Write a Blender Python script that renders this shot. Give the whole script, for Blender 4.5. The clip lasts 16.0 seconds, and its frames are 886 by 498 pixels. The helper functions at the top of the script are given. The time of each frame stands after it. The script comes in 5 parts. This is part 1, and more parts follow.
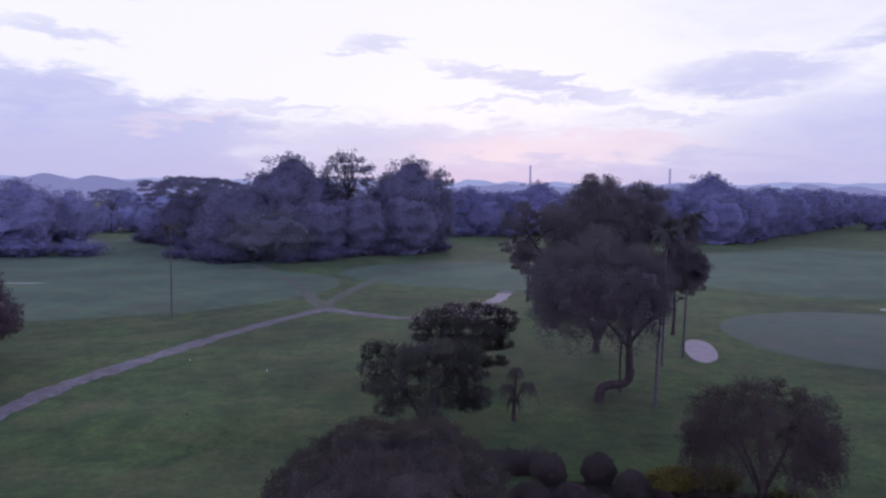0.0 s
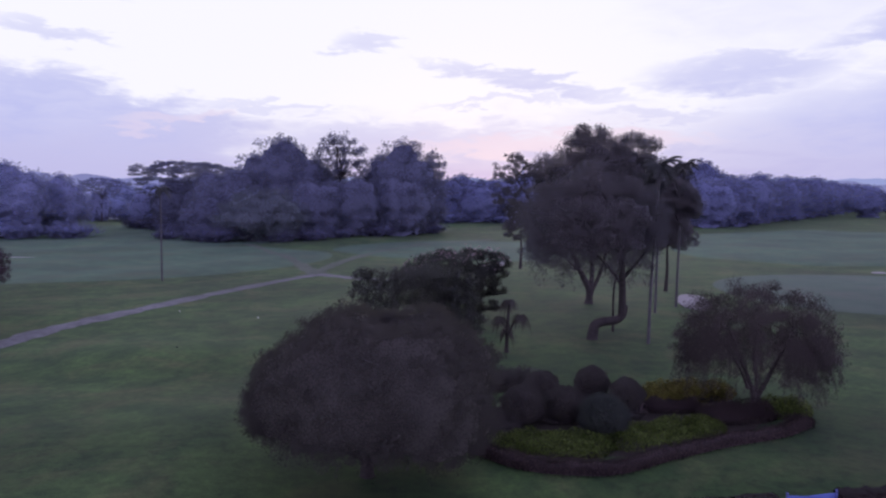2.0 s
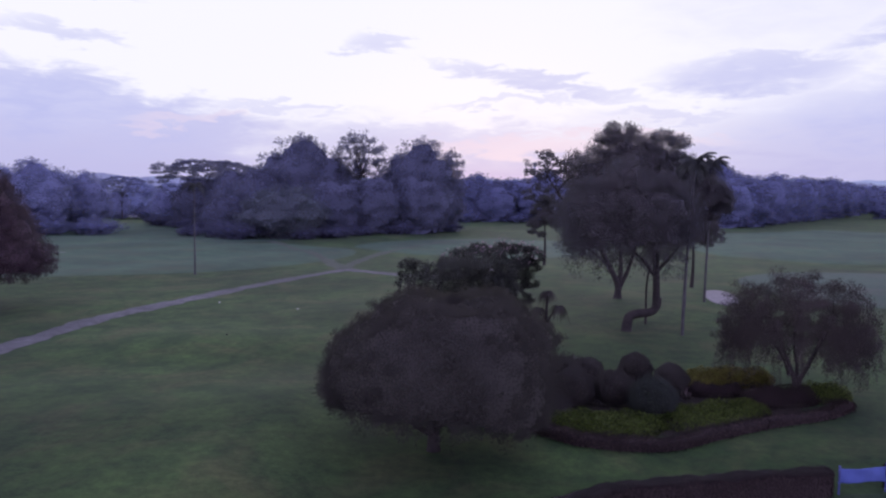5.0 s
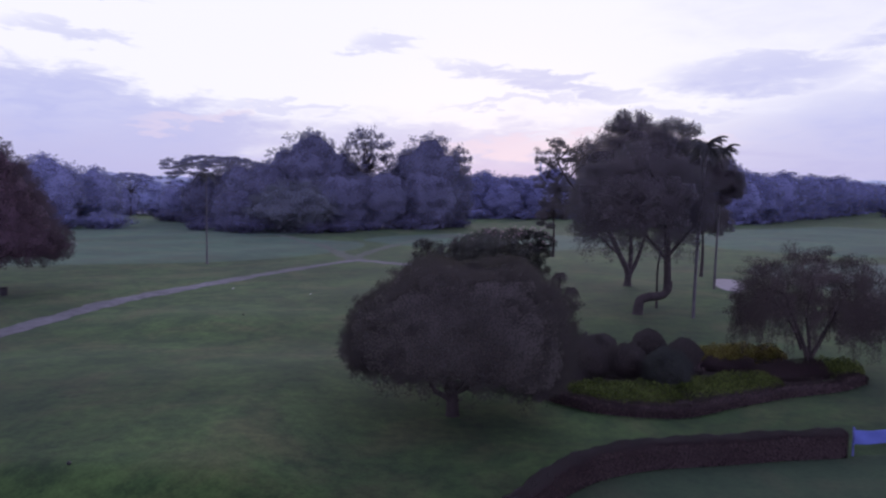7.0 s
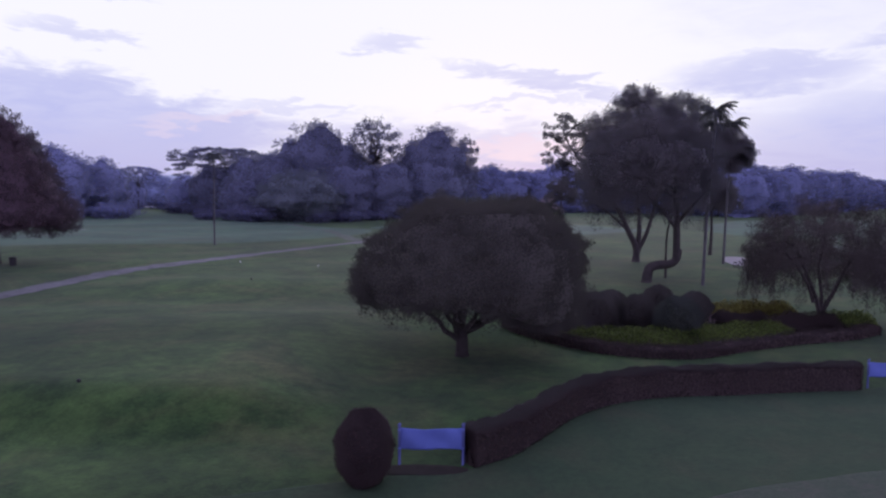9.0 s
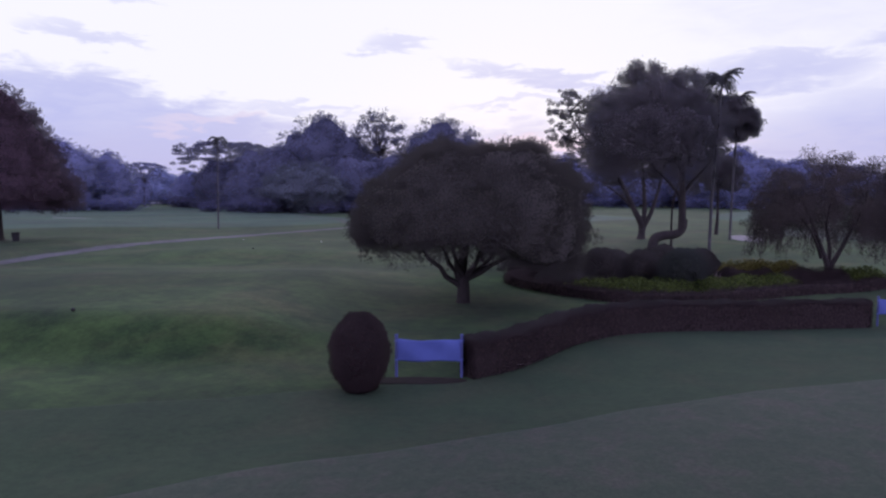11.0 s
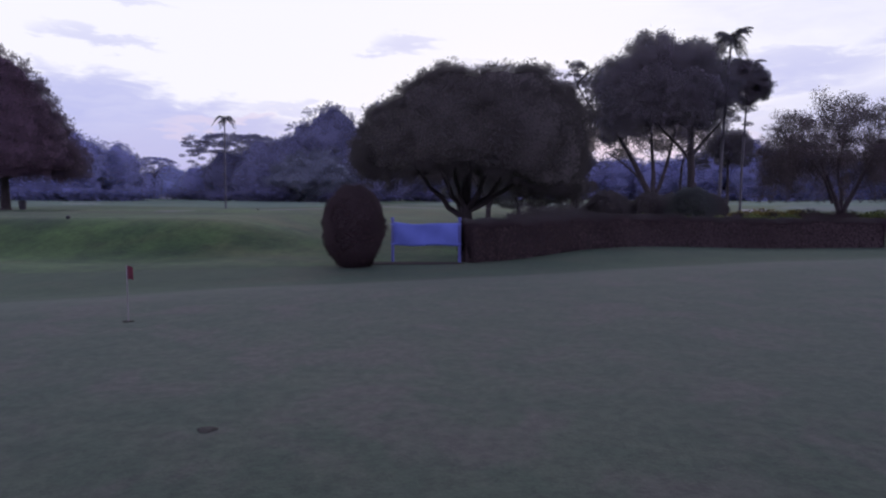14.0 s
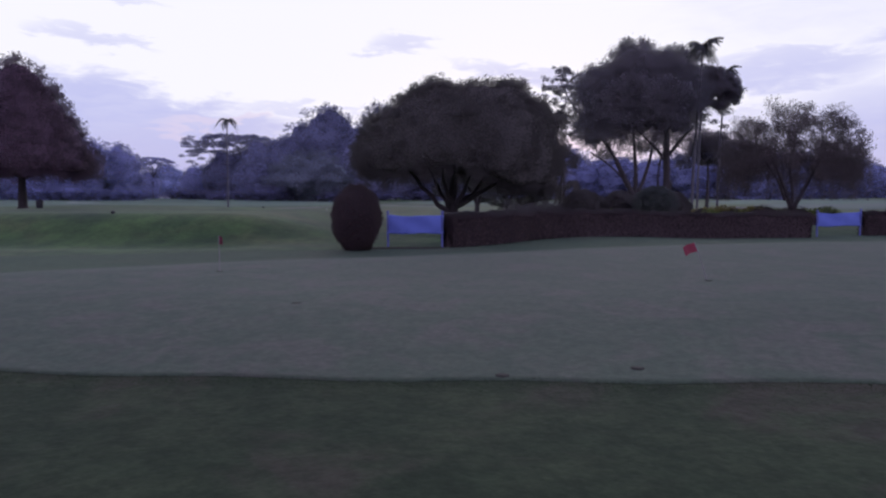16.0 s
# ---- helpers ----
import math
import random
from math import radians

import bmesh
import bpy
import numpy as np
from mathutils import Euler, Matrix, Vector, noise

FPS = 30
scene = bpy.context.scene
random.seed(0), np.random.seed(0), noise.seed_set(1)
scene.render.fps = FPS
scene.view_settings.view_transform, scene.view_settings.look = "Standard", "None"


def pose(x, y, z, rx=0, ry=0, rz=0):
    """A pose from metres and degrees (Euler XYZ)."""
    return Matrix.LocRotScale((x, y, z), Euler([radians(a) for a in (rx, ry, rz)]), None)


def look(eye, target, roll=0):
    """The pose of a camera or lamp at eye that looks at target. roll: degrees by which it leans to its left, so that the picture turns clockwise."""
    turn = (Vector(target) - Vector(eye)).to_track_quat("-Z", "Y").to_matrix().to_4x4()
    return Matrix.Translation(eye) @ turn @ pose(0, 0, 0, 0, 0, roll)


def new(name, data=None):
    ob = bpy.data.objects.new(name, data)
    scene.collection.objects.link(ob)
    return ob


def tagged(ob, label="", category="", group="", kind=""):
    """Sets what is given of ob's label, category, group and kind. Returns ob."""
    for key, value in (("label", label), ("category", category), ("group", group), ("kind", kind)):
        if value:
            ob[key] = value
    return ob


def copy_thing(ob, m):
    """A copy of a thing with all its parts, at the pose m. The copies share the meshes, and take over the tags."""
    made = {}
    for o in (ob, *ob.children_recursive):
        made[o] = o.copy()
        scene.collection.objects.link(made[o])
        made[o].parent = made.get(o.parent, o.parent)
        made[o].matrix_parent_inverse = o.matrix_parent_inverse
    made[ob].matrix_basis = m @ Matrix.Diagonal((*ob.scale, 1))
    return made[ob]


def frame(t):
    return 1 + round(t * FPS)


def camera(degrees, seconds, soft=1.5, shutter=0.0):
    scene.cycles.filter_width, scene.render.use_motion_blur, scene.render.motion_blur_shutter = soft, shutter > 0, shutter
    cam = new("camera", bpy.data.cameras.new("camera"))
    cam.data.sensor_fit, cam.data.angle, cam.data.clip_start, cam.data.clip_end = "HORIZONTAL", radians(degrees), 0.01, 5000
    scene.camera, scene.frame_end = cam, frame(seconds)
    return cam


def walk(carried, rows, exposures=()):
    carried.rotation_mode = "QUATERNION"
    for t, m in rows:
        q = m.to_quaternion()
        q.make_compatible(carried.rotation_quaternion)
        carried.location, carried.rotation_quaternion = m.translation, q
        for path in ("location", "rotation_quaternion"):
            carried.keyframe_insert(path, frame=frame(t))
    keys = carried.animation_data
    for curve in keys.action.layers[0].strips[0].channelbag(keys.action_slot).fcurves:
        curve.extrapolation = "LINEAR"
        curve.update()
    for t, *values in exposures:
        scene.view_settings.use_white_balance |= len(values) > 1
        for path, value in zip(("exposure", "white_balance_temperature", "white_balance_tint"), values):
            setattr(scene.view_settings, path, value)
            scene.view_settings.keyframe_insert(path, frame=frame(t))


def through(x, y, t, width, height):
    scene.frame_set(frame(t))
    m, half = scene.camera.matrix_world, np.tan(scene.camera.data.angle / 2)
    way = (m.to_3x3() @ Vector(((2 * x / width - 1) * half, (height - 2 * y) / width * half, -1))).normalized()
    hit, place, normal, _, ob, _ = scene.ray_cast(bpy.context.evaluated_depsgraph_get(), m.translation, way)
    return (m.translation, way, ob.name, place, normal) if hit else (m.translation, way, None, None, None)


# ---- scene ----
cam = camera(66.0, 16.0, 2.3)
PATH = [
    (0, (0.01, -0.522, 14.97), (0.021, 1.472, 14.815), 0.5),
    (0.5, (0.204, -0.503, 13.391), (0.215, 1.491, 13.238), 0.4),
    (1, (0.341, -0.553, 11.925), (0.368, 1.441, 11.769), 0.3),
    (1.5, (0.371, -0.454, 10.835), (0.415, 1.54, 10.676), 0.1),
    (2, (0.137, -0.518, 10.448), (0.168, 1.475, 10.29), 0.2),
    (2.5, (0.0, -0.683, 10.396), (0.017, 1.311, 10.236), 0.1),
    (3, (-0.384, -0.785, 10.271), (-0.372, 1.209, 10.113), 0.2),
    (3.5, (-0.834, -1.148, 10.318), (-0.827, 0.845, 10.158), 0.2),
    (4, (-1.231, -1.374, 10.212), (-1.225, 0.619, 10.055), 0.3),
    (6.5, (-2.534, -2.55, 9.281), (-2.544, -0.556, 9.124), 0.5),
    (7, (-2.504, -2.539, 8.78), (-2.519, -0.545, 8.623), 0.5),
    (7.5, (-2.524, -2.575, 8.197), (-2.544, -0.582, 8.039), 0.5),
    (8, (-2.54, -2.587, 7.596), (-2.565, -0.594, 7.439), 0.5),
    (8.5, (-2.577, -2.583, 6.976), (-2.607, -0.589, 6.819), 0.5),
    (9, (-2.616, -2.586, 6.359), (-2.649, -0.592, 6.202), 0.5),
    (11.5, (-2.371, -2.353, 3.749), (-2.425, -0.36, 3.592), 0.2),
    (12, (-2.347, -2.365, 3.325), (-2.404, -0.372, 3.166), 0.2),
    (12.5, (-2.273, -2.371, 2.839), (-2.333, -0.378, 2.682), 0.2),
    (13, (-2.199, -2.294, 2.332), (-2.261, -0.302, 2.176), 0.1),
    (13.5, (-2.131, -2.257, 1.851), (-2.199, -0.264, 1.696), 0.1),
    (14, (-2.134, -2.179, 1.491), (-2.212, -0.187, 1.336), 0.1),
    (14.5, (-2.122, -2.14, 1.382), (-2.204, -0.148, 1.228), 0.1),
    (15, (-2.039, -2.724, 1.4), (-2.122, -0.731, 1.246), 0.1),
    (15.5, (-1.893, -4.131, 1.427), (-1.963, -2.138, 1.272), 0.0),
    (16, (-1.696, -5.728, 1.44), (-1.764, -3.736, 1.283), -0.0),
]
walk(cam, [(t, look(eye, target, roll)) for t, eye, target, roll in PATH])

# ---- light ----
SUN_AZ, SUN_EL = radians(4), radians(3)


def nodes_of(tree):
    """Short-hands for building a node tree."""
    def val(op, a, b=None, c=None, clamp=False):
        n = tree.nodes.new("ShaderNodeMath")
        n.operation, n.use_clamp = op, clamp
        for i, v in enumerate((a, b, c)):
            if v is None:
                continue
            if isinstance(v, (int, float)):
                n.inputs[i].default_value = v
            else:
                tree.links.new(v, n.inputs[i])
        return n.outputs[0]

    def blend(f, a, b, mode="MIX"):
        n = tree.nodes.new("ShaderNodeMix")
        n.data_type, n.blend_type = "RGBA", mode
        for i, v in ((0, f), (6, a), (7, b)):
            if isinstance(v, (int, float)):
                n.inputs[i].default_value = v
            elif isinstance(v, tuple):
                n.inputs[i].default_value = (*v, 1)
            else:
                tree.links.new(v, n.inputs[i])
        return n.outputs[2]

    def smooth(x, lo, hi):
        n = tree.nodes.new("ShaderNodeMapRange")
        n.interpolation_type = "SMOOTHSTEP"
        tree.links.new(x, n.inputs[0])
        n.inputs[1].default_value, n.inputs[2].default_value = lo, hi
        return n.outputs[0]

    def grain(vec, scale, detail=4.0, rough=0.55, distort=0.0):
        n = tree.nodes.new("ShaderNodeTexNoise")
        tree.links.new(vec, n.inputs["Vector"])
        n.inputs["Scale"].default_value, n.inputs["Detail"].default_value = scale, detail
        n.inputs["Roughness"].default_value, n.inputs["Distortion"].default_value = rough, distort
        return n.outputs[0]
    return val, blend, smooth, grain


def make_sky():
    w = bpy.data.worlds.new("dawn_sky")
    w.use_nodes = True
    scene.world = w
    tree = w.node_tree
    tree.nodes.clear()
    val, blend, smooth, grain = nodes_of(tree)
    link = tree.links.new
    coord = tree.nodes.new("ShaderNodeTexCoord")
    sep = tree.nodes.new("ShaderNodeSeparateXYZ")
    link(coord.outputs["Generated"], sep.inputs[0])
    x, y, z = sep.outputs
    az = val("ARCTAN2", x, y)
    el = val("ARCSINE", z)
    comb = tree.nodes.new("ShaderNodeCombineXYZ")
    link(val("MULTIPLY", az, 1.0), comb.inputs[0])
    link(val("MULTIPLY", el, 3.6), comb.inputs[1])
    v = comb.outputs[0]
    n_big = grain(v, 4.0, 5, 0.55, 0.3)
    n_fine = grain(v, 16.0, 6, 0.6, 0.4)
    warp = val("ADD", val("MULTIPLY", val("SUBTRACT", n_big, 0.5), 0.14), val("MULTIPLY", val("SUBTRACT", n_fine, 0.5), 0.13))
    el_w = val("ADD", el, val("MULTIPLY", warp, 0.55))
    az_w = val("ADD", az, warp)

    def bank(a0, e0, ra, re, slope=0.0, edge=1.0):
        da = val("DIVIDE", val("SUBTRACT", az_w, a0), ra)
        de = val("DIVIDE", val("SUBTRACT", val("SUBTRACT", el_w, e0), val("MULTIPLY", val("SUBTRACT", az, a0), slope)), re)
        d = val("ADD", val("MULTIPLY", da, da), val("MULTIPLY", de, de))
        return smooth(val("SUBTRACT", 1.0, d), 0.0, edge)
    clouds = None
    for weight, args in ((1.0, (-0.66, 0.085, 0.46, 0.088, -0.05, 0.5)), (0.6, (-0.50, 0.198, 0.10, 0.014, -0.05)), (0.55, (-0.09, 0.214, 0.06, 0.018, 0.0)),
                         (0.75, (0.13, 0.160, 0.19, 0.016, -0.19)), (0.85, (0.42, 0.160, 0.15, 0.040, 0.0)), (0.85, (0.62, 0.200, 0.14, 0.026, 0.1)), (0.3, (0.62, 0.300, 0.42, 0.16, 0.0)),
                         (1.0, (0.68, 0.100, 0.38, 0.078, 0.04)), (0.4, (-0.46, 0.262, 0.10, 0.010, 0.0)), (0.5, (0.10, 0.132, 0.13, 0.009, 0.0)),
                         (0.5, (-0.24, 0.118, 0.13, 0.010, 0.0)), (0.5, (0.32, 0.105, 0.15, 0.012, 0.0)), (0.6, (-0.05, 0.082, 0.24, 0.030, 0.0))):
        b = val("MULTIPLY", bank(*args), weight)
        clouds = b if clouds is None else val("MAXIMUM", clouds, b)
    clouds = val("MULTIPLY", clouds, val("ADD", 0.5, val("MULTIPLY", n_fine, 0.75)), clamp=True)
    # clear glow behind the clouds, dimmer overhead, raised behind camera to fill tree faces
    front = smooth(val("COSINE", az), -0.6, 0.85)
    high = smooth(el, 0.30, 1.2)
    nishita = tree.nodes.new("ShaderNodeTexSky")
    nishita.sky_type, nishita.sun_disc = "NISHITA", False
    nishita.sun_elevation, nishita.sun_rotation = SUN_EL, SUN_AZ
    glow = blend(front, (0.95, 0.86, 1.50), (1.02, 1.01, 1.13))
    glow = blend(high, glow, (0.55, 0.54, 1.08))
    low = val("SUBTRACT", 1.0, smooth(el_w, 0.015, 0.135))
    rose = bank(0.17, 0.070, 0.26, 0.022, 0.0, 0.9)
    rose2 = bank(-0.36, 0.098, 0.10, 0.012, 0.10, 0.9)
    haze = blend(front, (0.86, 0.77, 1.38), (0.57, 0.56, 0.89))
    col = blend(clouds, glow, blend(front, (0.80, 0.72, 1.32), (0.57, 0.59, 0.95)))
    col = blend(low, col, haze)
    col = blend(val("MAXIMUM", val("MULTIPLY", rose, 0.6), val("MULTIPLY", rose2, 0.4)), col, (0.93, 0.78, 0.93))
    clear = tree.nodes.new("ShaderNodeBackground")
    link(nishita.outputs[0], clear.inputs[0])
    clear.inputs[1].default_value = 0.05
    cover = tree.nodes.new("ShaderNodeBackground")
    link(col, cover.inputs[0])
    cover.inputs[1].default_value = 1.0
    mix = tree.nodes.new("ShaderNodeMixShader")
    mix.inputs[0].default_value = 0.92
    link(clear.outputs[0], mix.inputs[1])
    link(cover.outputs[0], mix.inputs[2])
    out = tree.nodes.new("ShaderNodeOutputWorld")
    link(mix.outputs[0], out.inputs[0])


make_sky()
sun = new("sun", bpy.data.lights.new("sun", "SUN"))
sun.data.energy, sun.data.angle, sun.data.color = 0.8, radians(30), (1.0, 0.88, 0.92)
sun.matrix_world = look((60, 900, 210), (0, 0, 0))


# ---- materials ----
def material(name, a, b, scale=3.0, rough=0.75, fine=40.0, bump=0.3, island=0.0, spec=0.3, objects=0.0, big=0.0, through=0.0, metal=0.0, haze_sheen=0.0, third=None, mottle=0.0, rounded=0.0, facing=(0.0, 0.0, 0.0), porous=0.0):
    """Two tones mixed at a broad and a fine scale, with relief. island, objects: how far single leaves and single
    pieces differ.
    rounded: how far leaves take the crown's outward direction; facing: a shared turn of shading normals to the camera's
    side, evening the tone;
    porous: the share of a leaf spray's outline that is gaps."""
    m = bpy.data.materials.new(name)
    m.use_nodes = True
    tree = m.node_tree
    tree.nodes.clear()
    val, blend, smooth, grain = nodes_of(tree)
    link = tree.links.new
    geo = tree.nodes.new("ShaderNodeNewGeometry")
    pos = geo.outputs["Position"]
    n1, n2 = grain(pos, scale, 4), grain(pos, fine, 3)
    f = val("ADD", val("MULTIPLY", smooth(n1, 0.3, 0.7), 0.6), val("MULTIPLY", n2, 0.4), clamp=True)
    col = blend(f, a, b)
    if third:
        col = blend(smooth(grain(pos, scale * 0.37, 5, 0.65, 0.5), 0.46, 0.68), col, third)
    tone = val("ADD", 0.8, val("MULTIPLY", n2, 0.4))
    if mottle:
        tone = val("MULTIPLY", tone, val("ADD", 1 - mottle, val("MULTIPLY", smooth(grain(pos, fine * 0.22, 5, 0.7), 0.32, 0.68), 2 * mottle)))
    if big:
        tone = val("MULTIPLY", tone, val("ADD", 1 - big, val("MULTIPLY", smooth(grain(pos, 0.06, 4, 0.6), 0.3, 0.7), 2 * big)))
    if island:
        tone = val("MULTIPLY", tone, val("ADD", 1 - island, val("MULTIPLY", geo.outputs["Random Per Island"], 2 * island)))
    if objects:
        info = tree.nodes.new("ShaderNodeObjectInfo")
        tone = val("MULTIPLY", tone, val("ADD", 1 - objects, val("MULTIPLY", info.outputs["Random"], 2 * objects)))
    grey = tree.nodes.new("ShaderNodeCombineColor")
    for i in range(3):
        link(tone, grey.inputs[i])
    col = blend(1.0, col, grey.outputs[0], "MULTIPLY")
    p = tree.nodes.new("ShaderNodeBsdfPrincipled")
    link(col, p.inputs["Base Color"])
    p.inputs["Roughness"].default_value, p.inputs["Metallic"].default_value = rough, metal
    p.inputs["Specular IOR Level"].default_value = spec
    if bump:
        bm = tree.nodes.new("ShaderNodeBump")
        bm.inputs["Strength"].default_value, bm.inputs["Distance"].default_value = bump, 0.02
        link(n2, bm.inputs["Height"])
        link(bm.outputs[0], p.inputs["Normal"])
    if rounded:
        # leaves take the soft rounding of the whole crown, not their own random tilt
        att = tree.nodes.new("ShaderNodeAttribute")
        att.attribute_name = "crown_normal"
        turn = tree.nodes.new("ShaderNodeVectorTransform")
        turn.vector_type, turn.convert_from, turn.convert_to = "NORMAL", "OBJECT", "WORLD"
        link(att.outputs["Vector"], turn.inputs[0])
        add = tree.nodes.new("ShaderNodeVectorMath")
        add.operation = "MULTIPLY_ADD"
        link(geo.outputs["Normal"], add.inputs[0])
        add.inputs[1].default_value = (1 - rounded,) * 3
        # shading normals lean to the camera's side, which flattens light and dark in the woods
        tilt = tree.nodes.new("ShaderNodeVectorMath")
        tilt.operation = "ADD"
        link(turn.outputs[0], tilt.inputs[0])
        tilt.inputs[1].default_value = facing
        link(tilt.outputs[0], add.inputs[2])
        norm = tree.nodes.new("ShaderNodeVectorMath")
        norm.operation = "NORMALIZE"
        link(add.outputs[0], norm.inputs[0])
        link(norm.outputs[0], p.inputs["Normal"])
    # bluish sheen standing in for haze, strongest at grazing angles
    if haze_sheen:
        p.inputs["Sheen Weight"].default_value, p.inputs["Sheen Roughness"].default_value = haze_sheen, 0.6
        p.inputs["Sheen Tint"].default_value = (0.66, 0.76, 0.94, 1)
    shader = p.outputs[0]
    if through:
        # leaves let through about twice what they send back
        t = tree.nodes.new("ShaderNodeBsdfTranslucent")
        link(blend(1.0, col, (2.0, 2.0, 2.0), "MULTIPLY"), t.inputs[0])
        if rounded:
            link(norm.outputs[0], t.inputs["Normal"])
        mix = tree.nodes.new("ShaderNodeMixShader")
        mix.inputs[0].default_value = through
        link(shader, mix.inputs[1])
        link(t.outputs[0], mix.inputs[2])
        shader = mix.outputs[0]
    if porous:
        clear = tree.nodes.new("ShaderNodeBsdfTransparent")
        mix = tree.nodes.new("ShaderNodeMixShader")
        mix.name = "porous"
        mix.inputs[0].default_value = porous
        link(shader, mix.inputs[1])
        link(clear.outputs[0], mix.inputs[2])
        shader = mix.outputs[0]
    out = tree.nodes.new("ShaderNodeOutputMaterial")
    link(shader, out.inputs[0])
    return m


DENSE = {}


def dense(m):
    """The same foliage where it stands too thick to see through."""
    if m.name not in DENSE:
        DENSE[m.name] = m.copy()
        DENSE[m.name].name = m.name + "_inside"
        DENSE[m.name].node_tree.nodes["porous"].inputs[0].default_value = 0.0
    return DENSE[m.name]


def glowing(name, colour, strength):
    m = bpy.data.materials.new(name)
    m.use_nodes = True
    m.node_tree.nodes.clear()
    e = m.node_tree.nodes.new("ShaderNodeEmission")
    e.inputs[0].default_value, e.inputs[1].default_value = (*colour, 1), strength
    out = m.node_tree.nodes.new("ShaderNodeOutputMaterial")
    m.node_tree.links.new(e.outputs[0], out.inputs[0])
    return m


ROUGH = material("rough_grass", (0.013, 0.032, 0.008), (0.048, 0.088, 0.021), 0.5, 0.9, 10, 0.6, big=0.34, spec=0.12, haze_sheen=0.042, third=(0.055, 0.070, 0.023), mottle=0.24)
# fairway turf, its colour lifted to stand in for mist over far grass
FAIRWAY = material("fairway_grass", (0.021, 0.055, 0.024), (0.046, 0.096, 0.041), 0.4, 0.9, 14, 0.4, big=0.3, spec=0.12, haze_sheen=0.08, third=(0.049, 0.076, 0.030), mottle=0.14)
GREEN = material("green_grass", (0.030, 0.049, 0.027), (0.050, 0.065, 0.038), 4.0, 0.85, 60, 0.2, big=0.14, spec=0.14, haze_sheen=0.036, third=(0.056, 0.060, 0.042), mottle=0.2)
COLLAR = material("collar_grass", (0.014, 0.024, 0.011), (0.029, 0.041, 0.019), 1.6, 0.9, 24, 0.35, big=0.15, spec=0.08, haze_sheen=0.01, third=(0.036, 0.034, 0.023), mottle=0.22)
BLADE = material("grass_blade", (0.016, 0.030, 0.012), (0.032, 0.048, 0.020), 1.6, 0.9, 24, 0, spec=0.05, rounded=0.9)
FRINGE = material("fringe_grass", (0.021, 0.041, 0.017), (0.034, 0.058, 0.024), 0.9, 0.9, 24, 0.3, big=0.16, spec=0.12, haze_sheen=0.035, third=(0.038, 0.051, 0.023), mottle=0.16)
PALE_TURF = material("pale_mown_turf", (0.029, 0.057, 0.031), (0.045, 0.078, 0.043), 0.5, 0.9, 20, 0.3, big=0.12, spec=0.14, haze_sheen=0.085, third=(0.056, 0.072, 0.044), mottle=0.1)
WORN = material("worn_turf", (0.052, 0.064, 0.040), (0.074, 0.086, 0.056), 0.5, 0.95, 9, 0.4, big=0.2, spec=0.1, haze_sheen=0.07, mottle=0.2)
SAND = material("sand", (0.250, 0.240, 0.250), (0.330, 0.315, 0.325), 1.0, 0.95, 25, 0.5, spec=0.1)
GRAVEL = material("path_surface", (0.092, 0.094, 0.103), (0.146, 0.146, 0.156), 0.6, 0.95, 9, 0.6, big=0.2, spec=0.15, mottle=0.2)
SCUFF = material("scuffed_turf", (0.036, 0.037, 0.029), (0.046, 0.046, 0.035), 8, 0.9, 60, 0.3, spec=0.1)
SOIL = material("bare_soil", (0.024, 0.021, 0.018), (0.040, 0.034, 0.028), 2.0, 0.95, 30, 0.8, spec=0.1)
CONCRETE = material("concrete", (0.200, 0.200, 0.210), (0.270, 0.265, 0.275), 1.5, 0.9, 30, 0.3)
BARK = material("bark", (0.038, 0.033, 0.034), (0.070, 0.060, 0.057), 2.5, 0.95, 18, 0.9)
PALE_BARK = material("palm_bark", (0.080, 0.078, 0.082), (0.125, 0.120, 0.122), 2.0, 0.9, 12, 0.7)
LEAF = material("dark_leaf", (0.083, 0.078, 0.069), (0.103, 0.096, 0.084), 1.2, 0.8, 25, 0, island=0.12, through=0.2, spec=0.05, haze_sheen=0.02, rounded=0.85, porous=0.45)
LEAF_BALL = material("ball_shrub_leaf", (0.084, 0.077, 0.069), (0.107, 0.098, 0.085), 1.2, 0.8, 25, 0.4, island=0.12, through=0.15, spec=0.05, haze_sheen=0.03, rounded=0.85, porous=0.45)
LEAF_RED = material("reddish_leaf", (0.067, 0.051, 0.051), (0.085, 0.064, 0.061), 1.0, 0.85, 25, 0.3, island=0.12, through=0.15, spec=0.03, rounded=0.85, porous=0.45)
LEAF_MAROON = material("maroon_leaf", (0.094, 0.062, 0.077), (0.113, 0.075, 0.089), 1.0, 0.85, 25, 0, island=0.10, through=0.15, spec=0.03, haze_sheen=0.16, rounded=0.85, porous=0.45)
# leaf tone raised and blued for the haze before the tall trees
LEAF_TALL = material("tall_tree_leaf", (0.118, 0.109, 0.113), (0.141, 0.130, 0.128), 0.6, 0.85, 20, 0, island=0.10, through=0.2, spec=0.05, haze_sheen=0.25, rounded=0.85, porous=0.45)
LEAF_LAYER = material("layered_tree_leaf", (0.087, 0.093, 0.082), (0.108, 0.114, 0.097), 0.8, 0.8, 20, 0, island=0.12, through=0.2, spec=0.05, haze_sheen=0.05, rounded=0.85, porous=0.3)
LEAF_WEEP = material("weeping_leaf", (0.093, 0.079, 0.075), (0.115, 0.099, 0.089), 0.9, 0.8, 20, 0, island=0.10, through=0.2, spec=0.04, haze_sheen=0.06, rounded=0.85, porous=0.3)
